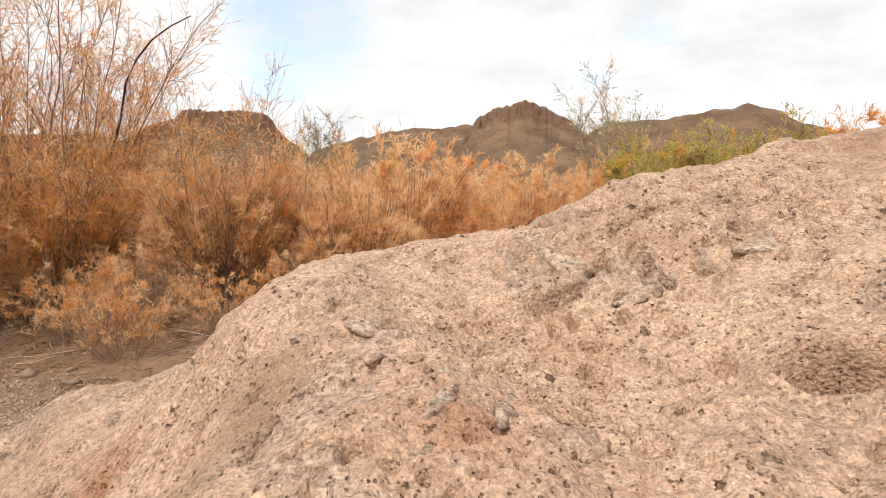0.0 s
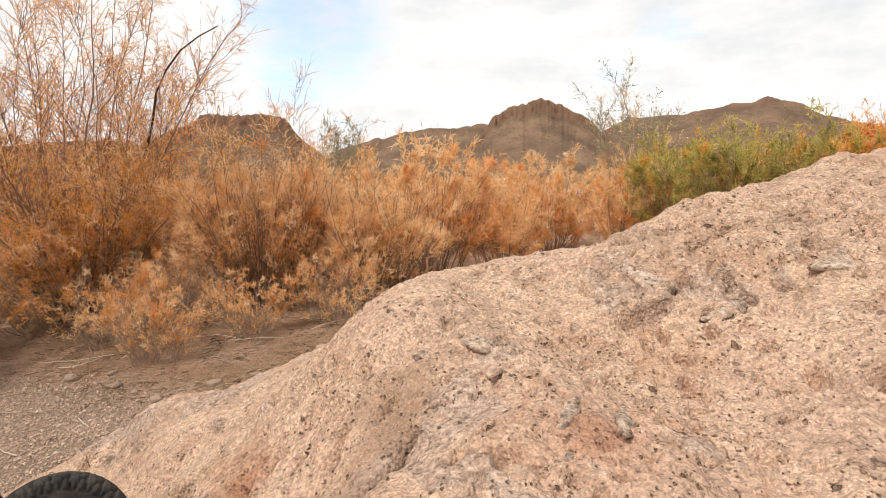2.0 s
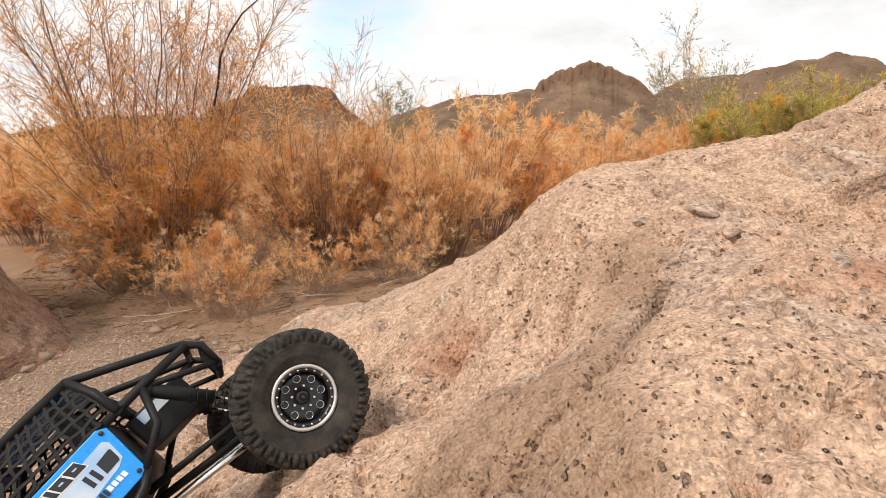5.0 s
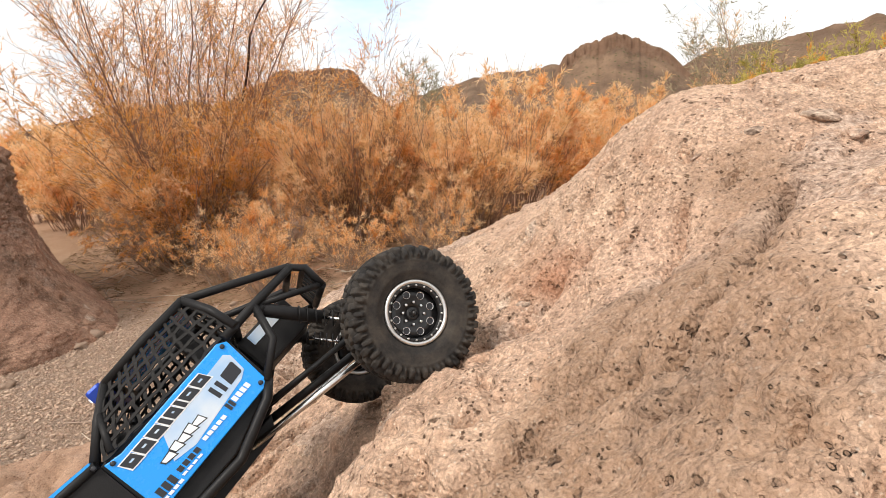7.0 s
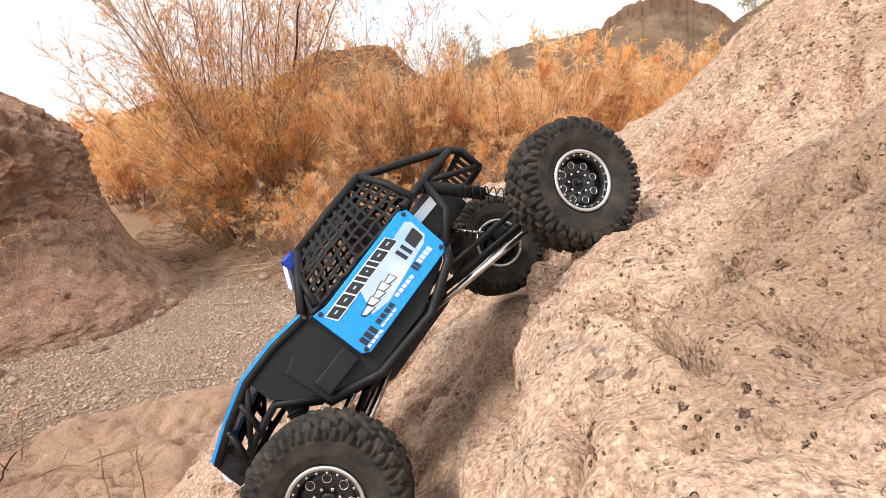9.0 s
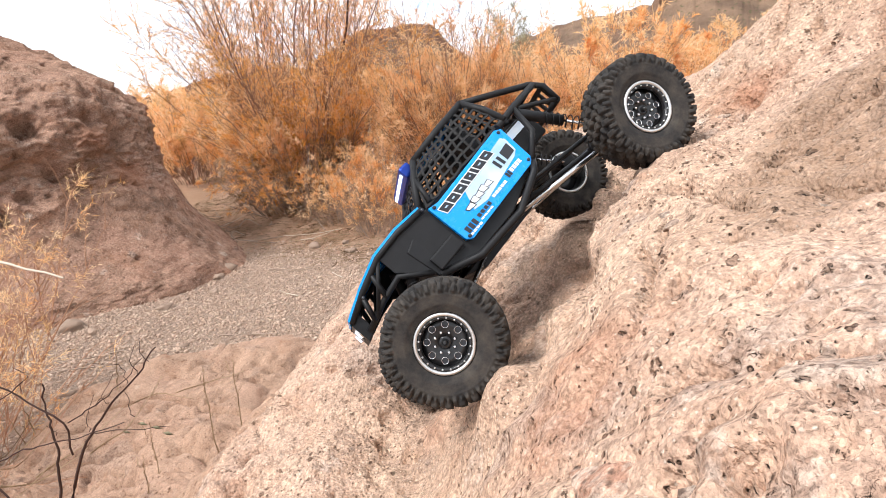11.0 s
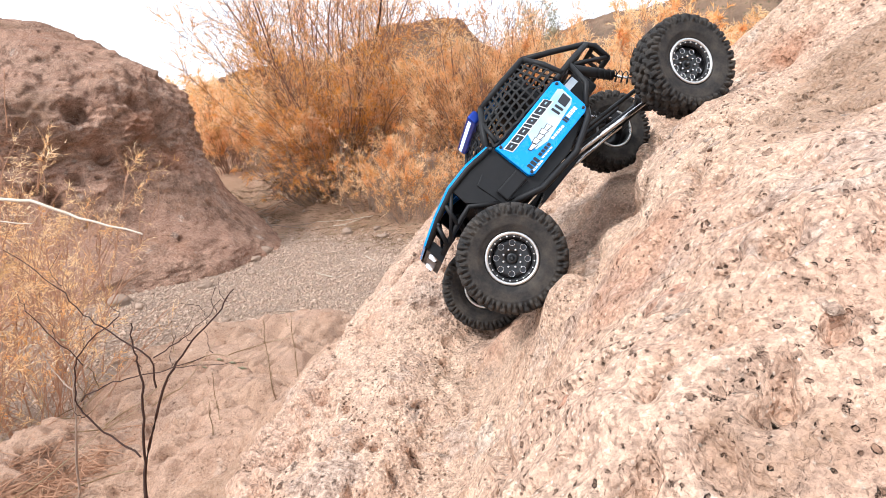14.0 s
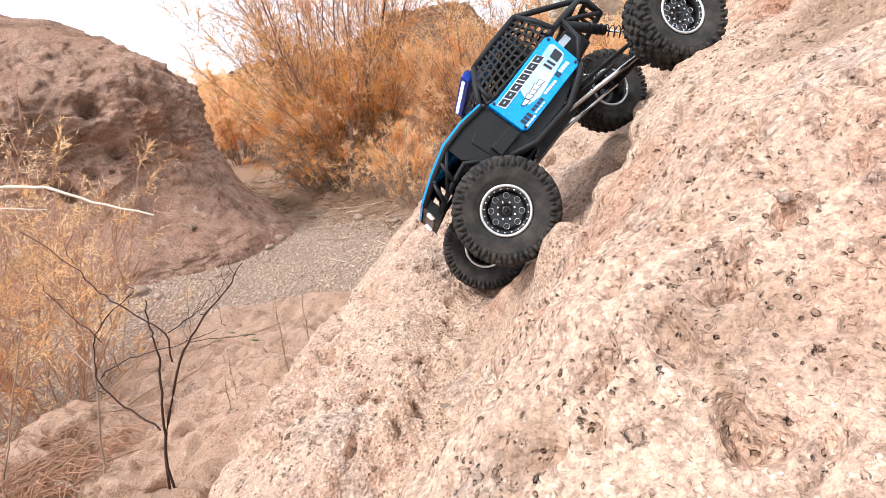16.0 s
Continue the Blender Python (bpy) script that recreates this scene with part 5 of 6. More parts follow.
# fallen twigs on the wash and under the bushes
for k in range(70):
    near = k < 14
    x, y = (tw.uniform(-3.9, -1.8), tw.uniform(1.4, 4.2)) if near else (tw.uniform(-5.6, -1.0), tw.uniform(4.5, 6.0))
    if near and rock_base(np.array(x), np.array(y)) > 0:
        continue
    a, ln = tw.uniform(0, 2 * math.pi), tw.uniform(0.15, 0.6)
    st = tagged(new("fallen_twig"), "dry fallen twig lying on the wash bank", "twig", "fallen twigs")
    st.location = (x, y, gz(x, y) + 0.012)
    b1 = tw.uniform(-0.4, 0.4)
    branch(st, [(0, 0, 0), (math.cos(a) * ln / 2, math.sin(a) * ln / 2, 0.0 if near else tw.uniform(0, 0.12)), (math.cos(a + b1) * ln, math.sin(a + b1) * ln, 0.0 if near else tw.uniform(0, 0.10))], 0.0050, 0.0020, GREY_TWIG if k % 3 else PALE_STICK, "twig")


# pale rock showing through the scrub
def outcrop(x, y, r, h, seed, label):
    n = 90
    a, s = np.meshgrid(np.linspace(0, 2 * math.pi, n), np.linspace(0, 1, 40))
    ca, sa = np.cos(a), np.sin(a)
    rr = r * (1 - s ** 2.2) * (1 + 0.45 * fbm(ca * 2 + seed, sa * 2 + s, 4, seed) + 0.15 * fbm(ca * 9, sa * 9 + s * 6, 3, seed + 2))
    zz = -0.15 + (h + 0.15) * (s ** 0.8) * (1 + 0.25 * fbm(ca * 3, sa * 3 + s * 3, 3, seed + 4))
    me = mesh_np("outcrop", np.stack([rr * ca, rr * sa, zz], -1).reshape(-1, 3), grid_faces(n, 40), PALE_TUFF)
    for k in ("clast", "rust", "dirt"):
        attribute(me, k, np.zeros(a.size))
    ob = new("outcrop", me)
    ob.location = (x, y, gz(x, y))
    return tagged(ob, label, "rock", "rock outcrops in the scrub")


outcrop(-1.7, 8.3, 0.9, 0.72, 5, "pale tan rock outcrop half hidden by scrub")
outcrop(-3.9, 11.2, 0.9, 1.65, 9, "pale tan rock outcrop showing above the scrub")

# leaf litter and broken stalks on the bank, too many to count
lr = np.random.default_rng(77)
n = 17000
lx, ly = lr.uniform(-6.2, 0.2, n), lr.uniform(3.6, 6.6, n)
keep = lr.random(n) < smoothstep(3.5, 4.5, ly + 0.30 * (lx + 3.0)) * (0.25 + 0.75 * vnoise(lx * 2.2, ly * 2.2, 9))
lx, ly = lx[keep], ly[keep]
a = lr.uniform(0, 2 * math.pi, len(lx))
ln = 0.03 + 0.16 * lr.random(len(lx)) ** 3
d = np.stack([np.cos(a), np.sin(a), lr.normal(size=len(lx)) * 0.12], 1)
p0 = np.stack([lx, ly, ground_height(lx, ly) + 0.008], 1)
lp = np.stack([p0, p0 + d * (ln / 2)[:, None] + lr.normal(size=p0.shape) * 0.006, p0 + d * ln[:, None]], 1)
v, f = tubes(lp, np.array([1, 0.9, 0.5])[None] * lr.uniform(0.0012, 0.0034, len(lx))[:, None], 3)
tagged(new("leaf_litter", mesh_np("leaf_litter", v, f, STRAW)), "straw-coloured leaf litter and broken stalks on the bank", "litter", kind="stuff")


# ---- the radio-controlled rock crawler, creeping nose-down over the break of the rock ----
def bm_box(cx, cy, cz, sx, sy, sz, bevel=0.0, bm=None):
    bm = bm or bmesh.new()
    r = bmesh.ops.create_cube(bm, size=1.0)
    bmesh.ops.transform(bm, matrix=Matrix.Translation((cx, cy, cz)) @ Matrix.Diagonal((sx, sy, sz, 1)), verts=r["verts"])
    if bevel:
        bmesh.ops.bevel(bm, geom=list({e for v in r["verts"] for e in v.link_edges}), offset=bevel, segments=2, affect="EDGES", profile=0.6)
    return bm


def bm_prism(points, y0, y1, bevel=0.0, bm=None):
    """A polygon given in x, z, drawn out from y0 to y1."""
    bm = bm or bmesh.new()
    a = [bm.verts.new((x, y0, z)) for x, z in points]
    b = [bm.verts.new((x, y1, z)) for x, z in points]
    faces = [bm.faces.new(a), bm.faces.new(b[::-1])]
    for i in range(len(points)):
        j = (i + 1) % len(points)
        faces.append(bm.faces.new((a[j], a[i], b[i], b[j])))
    bmesh.ops.recalc_face_normals(bm, faces=faces)
    if bevel:
        bmesh.ops.bevel(bm, geom=list({e for f in faces for e in f.edges}), offset=bevel, segments=2, affect="EDGES", profile=0.6)
    return bm


def bm_loft(sections, bm=None):
    """Closed sections with equal counts of 3D points, skinned and capped."""
    bm = bm or bmesh.new()
    rows = [[bm.verts.new(p) for p in s] for s in sections]
    n = len(rows[0])
    faces = []
    for a, b in zip(rows, rows[1:]):
        for i in range(n):
            j = (i + 1) % n
            faces.append(bm.faces.new((a[i], a[j], b[j], b[i])))
    faces += [bm.faces.new(rows[0][::-1]), bm.faces.new(rows[-1])]
    bmesh.ops.recalc_face_normals(bm, faces=faces)
    return bm


def bm_bar(points, radius, sides=10, bm=None):
    """A round bar bent along points, with capped ends."""
    bm = bm or bmesh.new()
    pts = [Vector(p) for p in points]
    rings = []
    u = None
    for i, p in enumerate(pts):
        d = (pts[min(i + 1, len(pts) - 1)] - pts[max(i - 1, 0)]).normalized()
        if u is None:
            u = d.orthogonal().normalized()
        u = (u - d * u.dot(d)).normalized()
        w = d.cross(u)
        rings.append([bm.verts.new(p + (u * math.cos(t) + w * math.sin(t)) * radius) for t in (2 * math.pi * k / sides for k in range(sides))])
    faces = []
    for a, b in zip(rings, rings[1:]):
        for i in range(sides):
            faces.append(bm.faces.new((a[i], a[(i + 1) % sides], b[(i + 1) % sides], b[i])))
    faces += [bm.faces.new(rings[0][::-1]), bm.faces.new(rings[-1])]
    bmesh.ops.recalc_face_normals(bm, faces=faces)
    for f in faces[:-2]:
        f.smooth = True
    return bm


def bm_lathe(profile, segs=48, closed=True, bm=None, centre=(0, 0, 0)):
    """A profile of (radius, y) turned round the y axis."""
    bm = bm or bmesh.new()
    rings = [[bm.verts.new((centre[0] + r * math.cos(t), centre[1] + y, centre[2] + r * math.sin(t))) for t in (2 * math.pi * k / segs for k in range(segs))] for r, y in profile]
    pairs = list(zip(rings, rings[1:])) + ([(rings[-1], rings[0])] if closed else [])
    faces = []
    for a, b in pairs:
        for i in range(segs):
            faces.append(bm.faces.new((a[i], a[(i + 1) % segs], b[(i + 1) % segs], b[i])))
    if not closed:
        faces += [bm.faces.new(rings[0]), bm.faces.new(rings[-1][::-1])]
    bmesh.ops.recalc_face_normals(bm, faces=faces)
    for f in faces:
        f.smooth = len(f.verts) == 4
    return bm


def tyre_mesh():
    """One moulded skin: sidewalls, shoulders and staggered lugs raised out of the tread."""
    half = [(0.0552, 0.0), (0.0550, 0.0140), (0.0537, 0.0188), (0.0505, 0.0220), (0.0455, 0.0236), (0.0440, 0.0230), (0.0400, 0.0227), (0.0335, 0.0206), (0.0318, 0.0196), (0.0300, 0.0192), (0.0275, 0.0150)]
    hp = np.array(half)
    arc = np.concatenate([[0], np.cumsum(np.linalg.norm(np.diff(hp, axis=0), axis=1))])
    sa = np.concatenate([np.arange(0, 0.031, 0.0011), np.arange(0.032, arc[-1], 0.002), arc[-1:]])
    sa = np.concatenate([-sa[:0:-1], sa])
    r0, y0 = np.interp(np.abs(sa), arc, hp[:, 0]), np.interp(np.abs(sa), arc, hp[:, 1]) * np.sign(sa)
    dr, dy = np.gradient(r0, sa), np.gradient(y0, sa)
    nr, ny = dy, -dr
    n, per = 27, 16
    th = np.linspace(0, 2 * math.pi, n * per, endpoint=False)
    T, S = np.meshgrid(th, sa)
    H = np.zeros_like(T)
    pitch = 2 * math.pi / n
    for side in (1, -1):
        shift = 0.0 if side > 0 else pitch / 2
        for off, span, s0, s1, h, skew in ((0.0, 0.070, 0.0006, 0.0088, 0.0052, 0.10), (0.110, 0.054, 0.0080, 0.0150, 0.0050, -0.12), (0.0, 0.066, 0.0140, 0.0226, 0.0056, 0.05), (0.115, 0.046, 0.0185, 0.0272, 0.0046, 0.0), (0.0, 0.030, 0.0215, 0.0262, 0.0030, 0.0)):
            u = side * S
            mid = (s0 + s1) / 2
            d = (T - shift - off - side * skew * (u - mid) / 0.01 + pitch / 2) % pitch - pitch / 2
            mask = np.clip((span - np.abs(d)) / 0.018, 0, 1) * np.clip(((s1 - s0) / 2 - np.abs(u - mid)) / 0.0011, 0, 1)
            H = np.maximum(H, h * mask)
    rng = np.random.default_rng(3)
    H = H * (0.92 + 0.08 * rng.random(H.shape)) + 0.0008 * ((np.abs(S) > 0.037) & (np.abs(S) < 0.0382))
    R = r0[:, None] + nr[:, None] * H
    Y = y0[:, None] + ny[:, None] * H
    v = np.stack([R * np.cos(T), Y, R * np.sin(T)], -1).reshape(-1, 3)
    k, m = len(sa), len(th)
    idx = np.arange(k * m).reshape(k, m)
    nxt = np.roll(idx, -1, axis=1)
    f = np.stack([idx[:-1], idx[1:], nxt[1:], nxt[:-1]], -1).reshape(-1, 4)
    inner = np.stack([idx[-1], idx[0], nxt[0], nxt[-1]], -1)
    return mesh_np("tyre", v, np.concatenate([f, inner]), RUBBER, smooth=False)


TYRE = tyre_mesh()


def make_wheel(parent, mat4, outer=1):
    """A beadlock wheel; its axis is the local y, the outer face towards +y (or -y)."""
    bm = bm_lathe([(0.0275, 0.0165), (0.0262, 0.0165), (0.0245, 0.0120), (0.0236, 0.0085), (0.0236, -0.0140), (0.0270, -0.0150), (0.0278, -0.0160)], 48)
    bm_lathe([(0.0240, 0.0088), (0.0150, 0.0100), (0.0105, 0.0078), (0.0060, 0.0092), (0.0060, 0.0040), (0.0240, 0.0040)], 48, bm=bm)
    wheel = part("wheel", bm, RIM, parent)
    wheel.matrix_local = mat4 @ (Matrix.Rotation(math.pi, 4, "Z") if outer < 0 else Matrix.Identity(4))
    part_mesh(TYRE, "tyre", wheel, "worn black rubber tyre with chunky lugs")
    part("beadlock_ring", bm_lathe([(0.0250, 0.0168), (0.0286, 0.0168), (0.0288, 0.0190), (0.0280, 0.0198), (0.0262, 0.0198), (0.0252, 0.0186)], 48), SILVER, wheel, "scuffed silver beadlock ring")
    part("rear_ring", bm_lathe([(0.0252, -0.0186), (0.0264, -0.0196), (0.0282, -0.0196), (0.0290, -0.0186), (0.0288, -0.0160), (0.0250, -0.0160)], 48), SILVER, wheel, "silver ring on the inner rim")
    part("inner_ring", bm_lathe([(0.0220, 0.0128), (0.0250, 0.0168), (0.0252, 0.0184), (0.0226, 0.0172), (0.0216, 0.0136)], 48), RIM, wheel)
    for k in range(20):
        t = 2 * math.pi * k / 20
        part("ring_bolt", bm_lathe([(0.0009, 0.016), (0.0010, 0.0188), (0.0005, 0.0192)], 7, False, None, (0.0236 * math.cos(t), 0, 0.0236 * math.sin(t))), SILVER, wheel)
    for k in range(8):
        t = 2 * math.pi * (k + 0.5) / 8
        c = (0.0168 * math.cos(t), 0, 0.0168 * math.sin(t))
        part("lightening_hole", bm_lathe([(0.0034, 0.0075), (0.0036, 0.0106), (0.0033, 0.0110), (0.0029, 0.0100), (0.0028, 0.0070)], 14, True, None, c), STEEL, wheel)
        part("hole_floor", bm_lathe([(0.0030, 0.0060), (0.0030, 0.0098)], 12, False, None, c), INK, wheel)
        t += math.pi / 8
        part("lug_bolt", bm_lathe([(0.0014, 0.008), (0.0015, 0.0118), (0.0007, 0.0122)], 8, False, None, (0.0098 * math.cos(t), 0, 0.0098 * math.sin(t))), STEEL, wheel)
    part("hub_cap", bm_lathe([(0.0068, 0.0050), (0.0068, 0.0086), (0.0040, 0.0094)], 16, False), RIM, wheel)
    part("hub_nut", bm_lathe([(0.0034, 0.008), (0.0034, 0.0125), (0.0022, 0.0140), (0.0011, 0.0155)], 6, False), RIM, wheel)
    return wheel


def ribbon(points, width, thick, across):
    """A flat strap along points; across gives its flat direction."""
    bm = bmesh.new()
    rows = []
    for i, p in enumerate(points):
        p = Vector(p)
        d = (Vector(points[min(i + 1, len(points) - 1)]) - Vector(points[max(i - 1, 0)])).normalized()
        a = (Vector(across) - d * Vector(across).dot(d)).normalized()
        nrm = d.cross(a)
        rows.append([bm.verts.new(p + a * s * width / 2 + nrm * t * thick / 2) for s, t in ((-1, -1), (1, -1), (1, 1), (-1, 1))])
    faces = []
    for a, b in zip(rows, rows[1:]):
        for i in range(4):
            faces.append(bm.faces.new((a[i], a[(i + 1) % 4], b[(i + 1) % 4], b[i])))
    faces += [bm.faces.new(rows[0][::-1]), bm.faces.new(rows[-1])]
    bmesh.ops.recalc_face_normals(bm, faces=faces)
    return bm


def netting(parent, c00, c10, c11, c01, nu, nv, bulge):
    """Window net on a four-cornered, slightly bulged patch; each strap is a part."""
    c00, c10, c11, c01, bulge = (Vector(c) for c in (c00, c10, c11, c01, bulge))
    flat = (c10 - c00).cross(c01 - c00).normalized()

    def at(u, v, lift):
        p = c00 * (1 - u) * (1 - v) + c10 * u * (1 - v) + c11 * u * v + c01 * (1 - u) * v
        return p + bulge * (math.sin(math.pi * u) * math.sin(math.pi * v)) + flat * lift

    wob = random.Random(6)
    for k in range(nu + 1):
        u = k / nu
        pts = [at(u + 0.012 * wob.uniform(-1, 1), j / 14, 0.0005 * (1 if (j // 2 + k) % 2 else -1)) for j in range(15)]
        part("net_strap", ribbon(pts, 0.0027, 0.0011, c10 - c00), WEB, parent)
    for k in range(nv + 1):
        v = k / nv
        pts = [at(j / 20, v + 0.014 * wob.uniform(-1, 1), 0.0005 * (-1 if (j // 2 + k) % 2 else 1)) for j in range(21)]
        part("net_strap", ribbon(pts, 0.0027, 0.0011, c01 - c00), WEB, parent)


def coil(p0, p1, radius, turns, wire):
    a, b = Vector(p0), Vector(p1)
    d = (b - a).normalized()
    u = d.orthogonal().normalized()
    w = d.cross(u)
    n = turns * 12
    return bm_bar([a + (b - a) * (i / n) + (u * math.cos(2 * math.pi * i / 12) + w * math.sin(2 * math.pi * i / 12)) * radius for i in range(n + 1)], wire, 5)


def shock(parent, top, bottom):
    t, b = Vector(top), Vector(bottom)
    m = t + (b - t) * 0.52
    body = part("shock_body", bm_bar([t, t + (m - t) * 0.06, m], 0.0062, 14), BLACK, parent)
    part("shock_cap", bm_bar([t - (b - t).normalized() * 0.004, t + (b - t).normalized() * 0.004], 0.0072, 12), BLACK, body)
    part("shock_shaft", bm_bar([m, b], 0.0016, 8), STEEL, body)
    part("spring", coil(t + (b - t) * 0.30, t + (b - t) * 0.93, 0.0072, 9, 0.0007), BLACK, body)
    part("spring_cup", bm_bar([t + (b - t) * 0.92, t + (b - t) * 0.96], 0.0076, 12), BLACK, body)


car = new("rc_rock_crawler")
tagged(car, "blue and black radio-controlled rock crawler buggy tilted nose-down on the rock", "toy car")
CAR_X, CAR_Y, CAR_Z = Vector((-0.5297, -0.6190, -0.5799)), Vector((0.4219, -0.7854, 0.4530)), Vector((-0.7358, -0.0047, 0.6771))
CAR_AT, CAR_SIZE = Vector((-0.5982, 0.3851, 0.9930)), 1.04
cm = Matrix.Identity(4)
for i, axis in enumerate((CAR_X, CAR_Y, CAR_Z)):
    for r in range(3):
        cm[r][i] = axis[r]
cm.translation = CAR_AT
car.matrix_world = cm @ Matrix.Scale(CAR_SIZE, 4)

HALF = 0.080
# tub and fenders
tub = part("tub", bm_prism([(-0.060, 0.054), (-0.046, 0.044), (0.000, 0.030), (0.062, 0.030), (0.104, 0.046), (0.108, 0.086), (0.066, 0.101), (-0.062, 0.101)], -HALF + 0.004, HALF - 0.004, 0.0012), BLACK, car, "matt black moulded tub")
part("belly_plate", bm_prism([(-0.040, 0.030), (-0.030, 0.016), (0.055, 0.014), (0.080, 0.026)], -0.045, 0.045, 0.001), BLACK, car)
for s in (1, -1):
    part("rock_slider", bm_bar([(-0.058, s * 0.079, 0.050), (-0.046, s * 0.083, 0.040), (0.000, s * 0.084, 0.024), (0.062, s * 0.083, 0.027), (0.102, s * 0.074, 0.046)], 0.0042), BLACK, car)
    # front side: solid plate, then open frame to the nose
    bm = bm_loft([[(0.064, s * 0.0795, 0.103), (0.064, s * 0.0795, 0.046), (0.064, s * 0.076, 0.046), (0.064, s * 0.076, 0.103)],
                  [(0.104, s * 0.0745, 0.106), (0.104, s * 0.0745, 0.050), (0.104, s * 0.071, 0.050), (0.104, s * 0.071, 0.106)],
                  [(0.130, s * 0.0690, 0.106), (0.130, s * 0.0690, 0.083), (0.130, s * 0.0655, 0.083), (0.130, s * 0.0655, 0.106)]])
    part("fender", bm, BLACK, car)
    part("fender_scoop", bm_box(0.082, s * 0.080, 0.056, 0.036, 0.006, 0.016, 0.0015), BLACK, car)
    part("hood_rail", bm_bar([(0.064, s * 0.080, 0.103), (0.098, s * 0.076, 0.107), (0.130, s * 0.069, 0.106), (0.162, s * 0.052, 0.097), (0.193, s * 0.036, 0.085)], 0.0036), BLACK, car)
    part("lower_rail", bm_bar([(0.104, s * 0.073, 0.052), (0.130, s * 0.066, 0.078), (0.158, s * 0.050, 0.074), (0.187, s * 0.036, 0.066)], 0.0034), BLACK, car)
    part("front_strut", bm_bar([(0.146, s * 0.061, 0.100), (0.152, s * 0.054, 0.074)], 0.0030, 8), BLACK, car)
    part("front_strut", bm_bar([(0.168, s * 0.049, 0.092), (0.176, s * 0.043, 0.068)], 0.0030, 8), BLACK, car)
    part("front_strut", bm_bar([(0.132, s * 0.068, 0.104), (0.168, s * 0.047, 0.071)], 0.0024, 8), BLACK, car)
    for x, z in ((0.066, 0.104), (0.130, 0.1075), (0.168, 0.0935)):
        part("body_screw", bm_lathe([(0.0020, 0.0), (0.0020, 0.0016 * s), (0.0010, 0.0022 * s)], 8, False, None, (x, s * (0.0835 - (x - 0.066) * 0.27), z - 0.002)), INK, car)

# nose with two small lamps
nose = part("nose", bm_loft([[(0.182, y, z) for y, z in ((-0.036, 0.064), (0.036, 0.064), (0.037, 0.088), (-0.037, 0.088))], [(0.195, y, z) for y, z in ((-0.035, 0.060), (0.035, 0.060), (0.037, 0.084), (-0.037, 0.084))]]), BLACK, car)
for y in (-0.027, 0.027):
    lamp = part("headlight", bm_bar([(0.1925, y, 0.073), (0.1965, y, 0.073)], 0.0060, 14), SILVER, nose, "small lit round headlight")
    part("headlight_lens", bm_bar([(0.1965, y, 0.073), (0.1980, y, 0.073)], 0.0048, 14), LED, lamp)
part("grille", bm_box(0.1955, 0, 0.073, 0.0018, 0.034, 0.013, 0.0008), INK, nose)

# blue hood in two planes
hood = part("hood", bm_loft([[(x, y * s2, z + dz) for s2, dz in ((-1, 0.0), (1, 0.0), (1, 0.0032), (-1, 0.0032))] for x, y, z in ((0.066, 0.0815, 0.1050), (0.098, 0.0780, 0.1092), (0.131, 0.0710, 0.1082), (0.163, 0.0535, 0.0992), (0.194, 0.0385, 0.0872))]), BLUE, car, "glossy blue scratched hood")
part("hood_decal", bm_loft([[(x, y * s2, z + dz) for s2, dz in ((-1, 0.0), (1, 0.0), (1, 0.0003), (-1, 0.0003))] for x, y, z in ((0.140, 0.022, 0.1092), (0.163, 0.018, 0.1026), (0.181, 0.014, 0.0957))]), WHITE, hood)
for y in (-0.040, 0.040):
    part("hood_vent", bm_loft([[(x, y + s2 * 0.010, z + dz) for s2, dz in ((-1, 0.0), (1, 0.0), (1, 0.0003), (-1, 0.0003))] for x, z in ((0.104, 0.1124), (0.126, 0.1117))]), INK, hood)

# roll cage
for s in (1, -1):
    roof = [(0.022, s * 0.058, 0.147), (-0.020, s * 0.061, 0.150), (-0.064, s * 0.062, 0.151)]
    part("roof_rail", bm_bar(roof, 0.0040), BLACK, car)
    part("a_pillar", bm_bar([(0.068, s * 0.074, 0.103), (0.044, s * 0.066, 0.128), (0.022, s * 0.058, 0.147)], 0.0040), BLACK, car)
    part("b_pillar", bm_bar([(-0.064, s * 0.062, 0.151), (-0.072, s * 0.070, 0.126), (-0.074, s * 0.078, 0.100)], 0.0040), BLACK, car)
    part("rear_rail", bm_bar([(-0.064, s * 0.062, 0.151), (-0.105, s * 0.056, 0.130), (-0.146, s * 0.048, 0.109), (-0.158, s * 0.046, 0.096), (-0.156, s * 0.046, 0.072)], 0.0038), BLACK, car)
    part("waist_rail", bm_bar([(-0.060, s * 0.079, 0.100), (-0.104, s * 0.064, 0.104), (-0.148, s * 0.049, 0.106)], 0.0040), BLACK, car)
    part("rear_strut", bm_bar([(-0.098, s * 0.066, 0.103), (-0.086, s * 0.076, 0.070), (-0.056, s * 0.081, 0.050)], 0.0036), BLACK, car)
    part("rear_stay", bm_bar([(-0.156, s * 0.046, 0.074), (-0.104, s * 0.062, 0.100)], 0.0030, 8), BLACK, car)
    part("centre_post", bm_bar([(0.040, s * 0.066, 0.131), (0.052, s * 0.079, 0.102)], 0.0030, 8), BLACK, car)
for x, y, z in ((0.022, 0.058, 0.147), (-0.064, 0.062, 0.151), (-0.148, 0.048, 0.108), (-0.074, 0.078, 0.101), (-0.156, 0.046, 0.073)):
    part("cross_bar", bm_bar([(x, -y, z), (x, y, z)], 0.0037), BLACK, car)
rear_plate = part("rear_plate", bm_prism([(-0.1555, 0.100), (-0.1575, 0.098), (-0.1575, 0.094), (-0.1555, 0.094)], -0.046, 0.046, 0.0), BLACK, car)
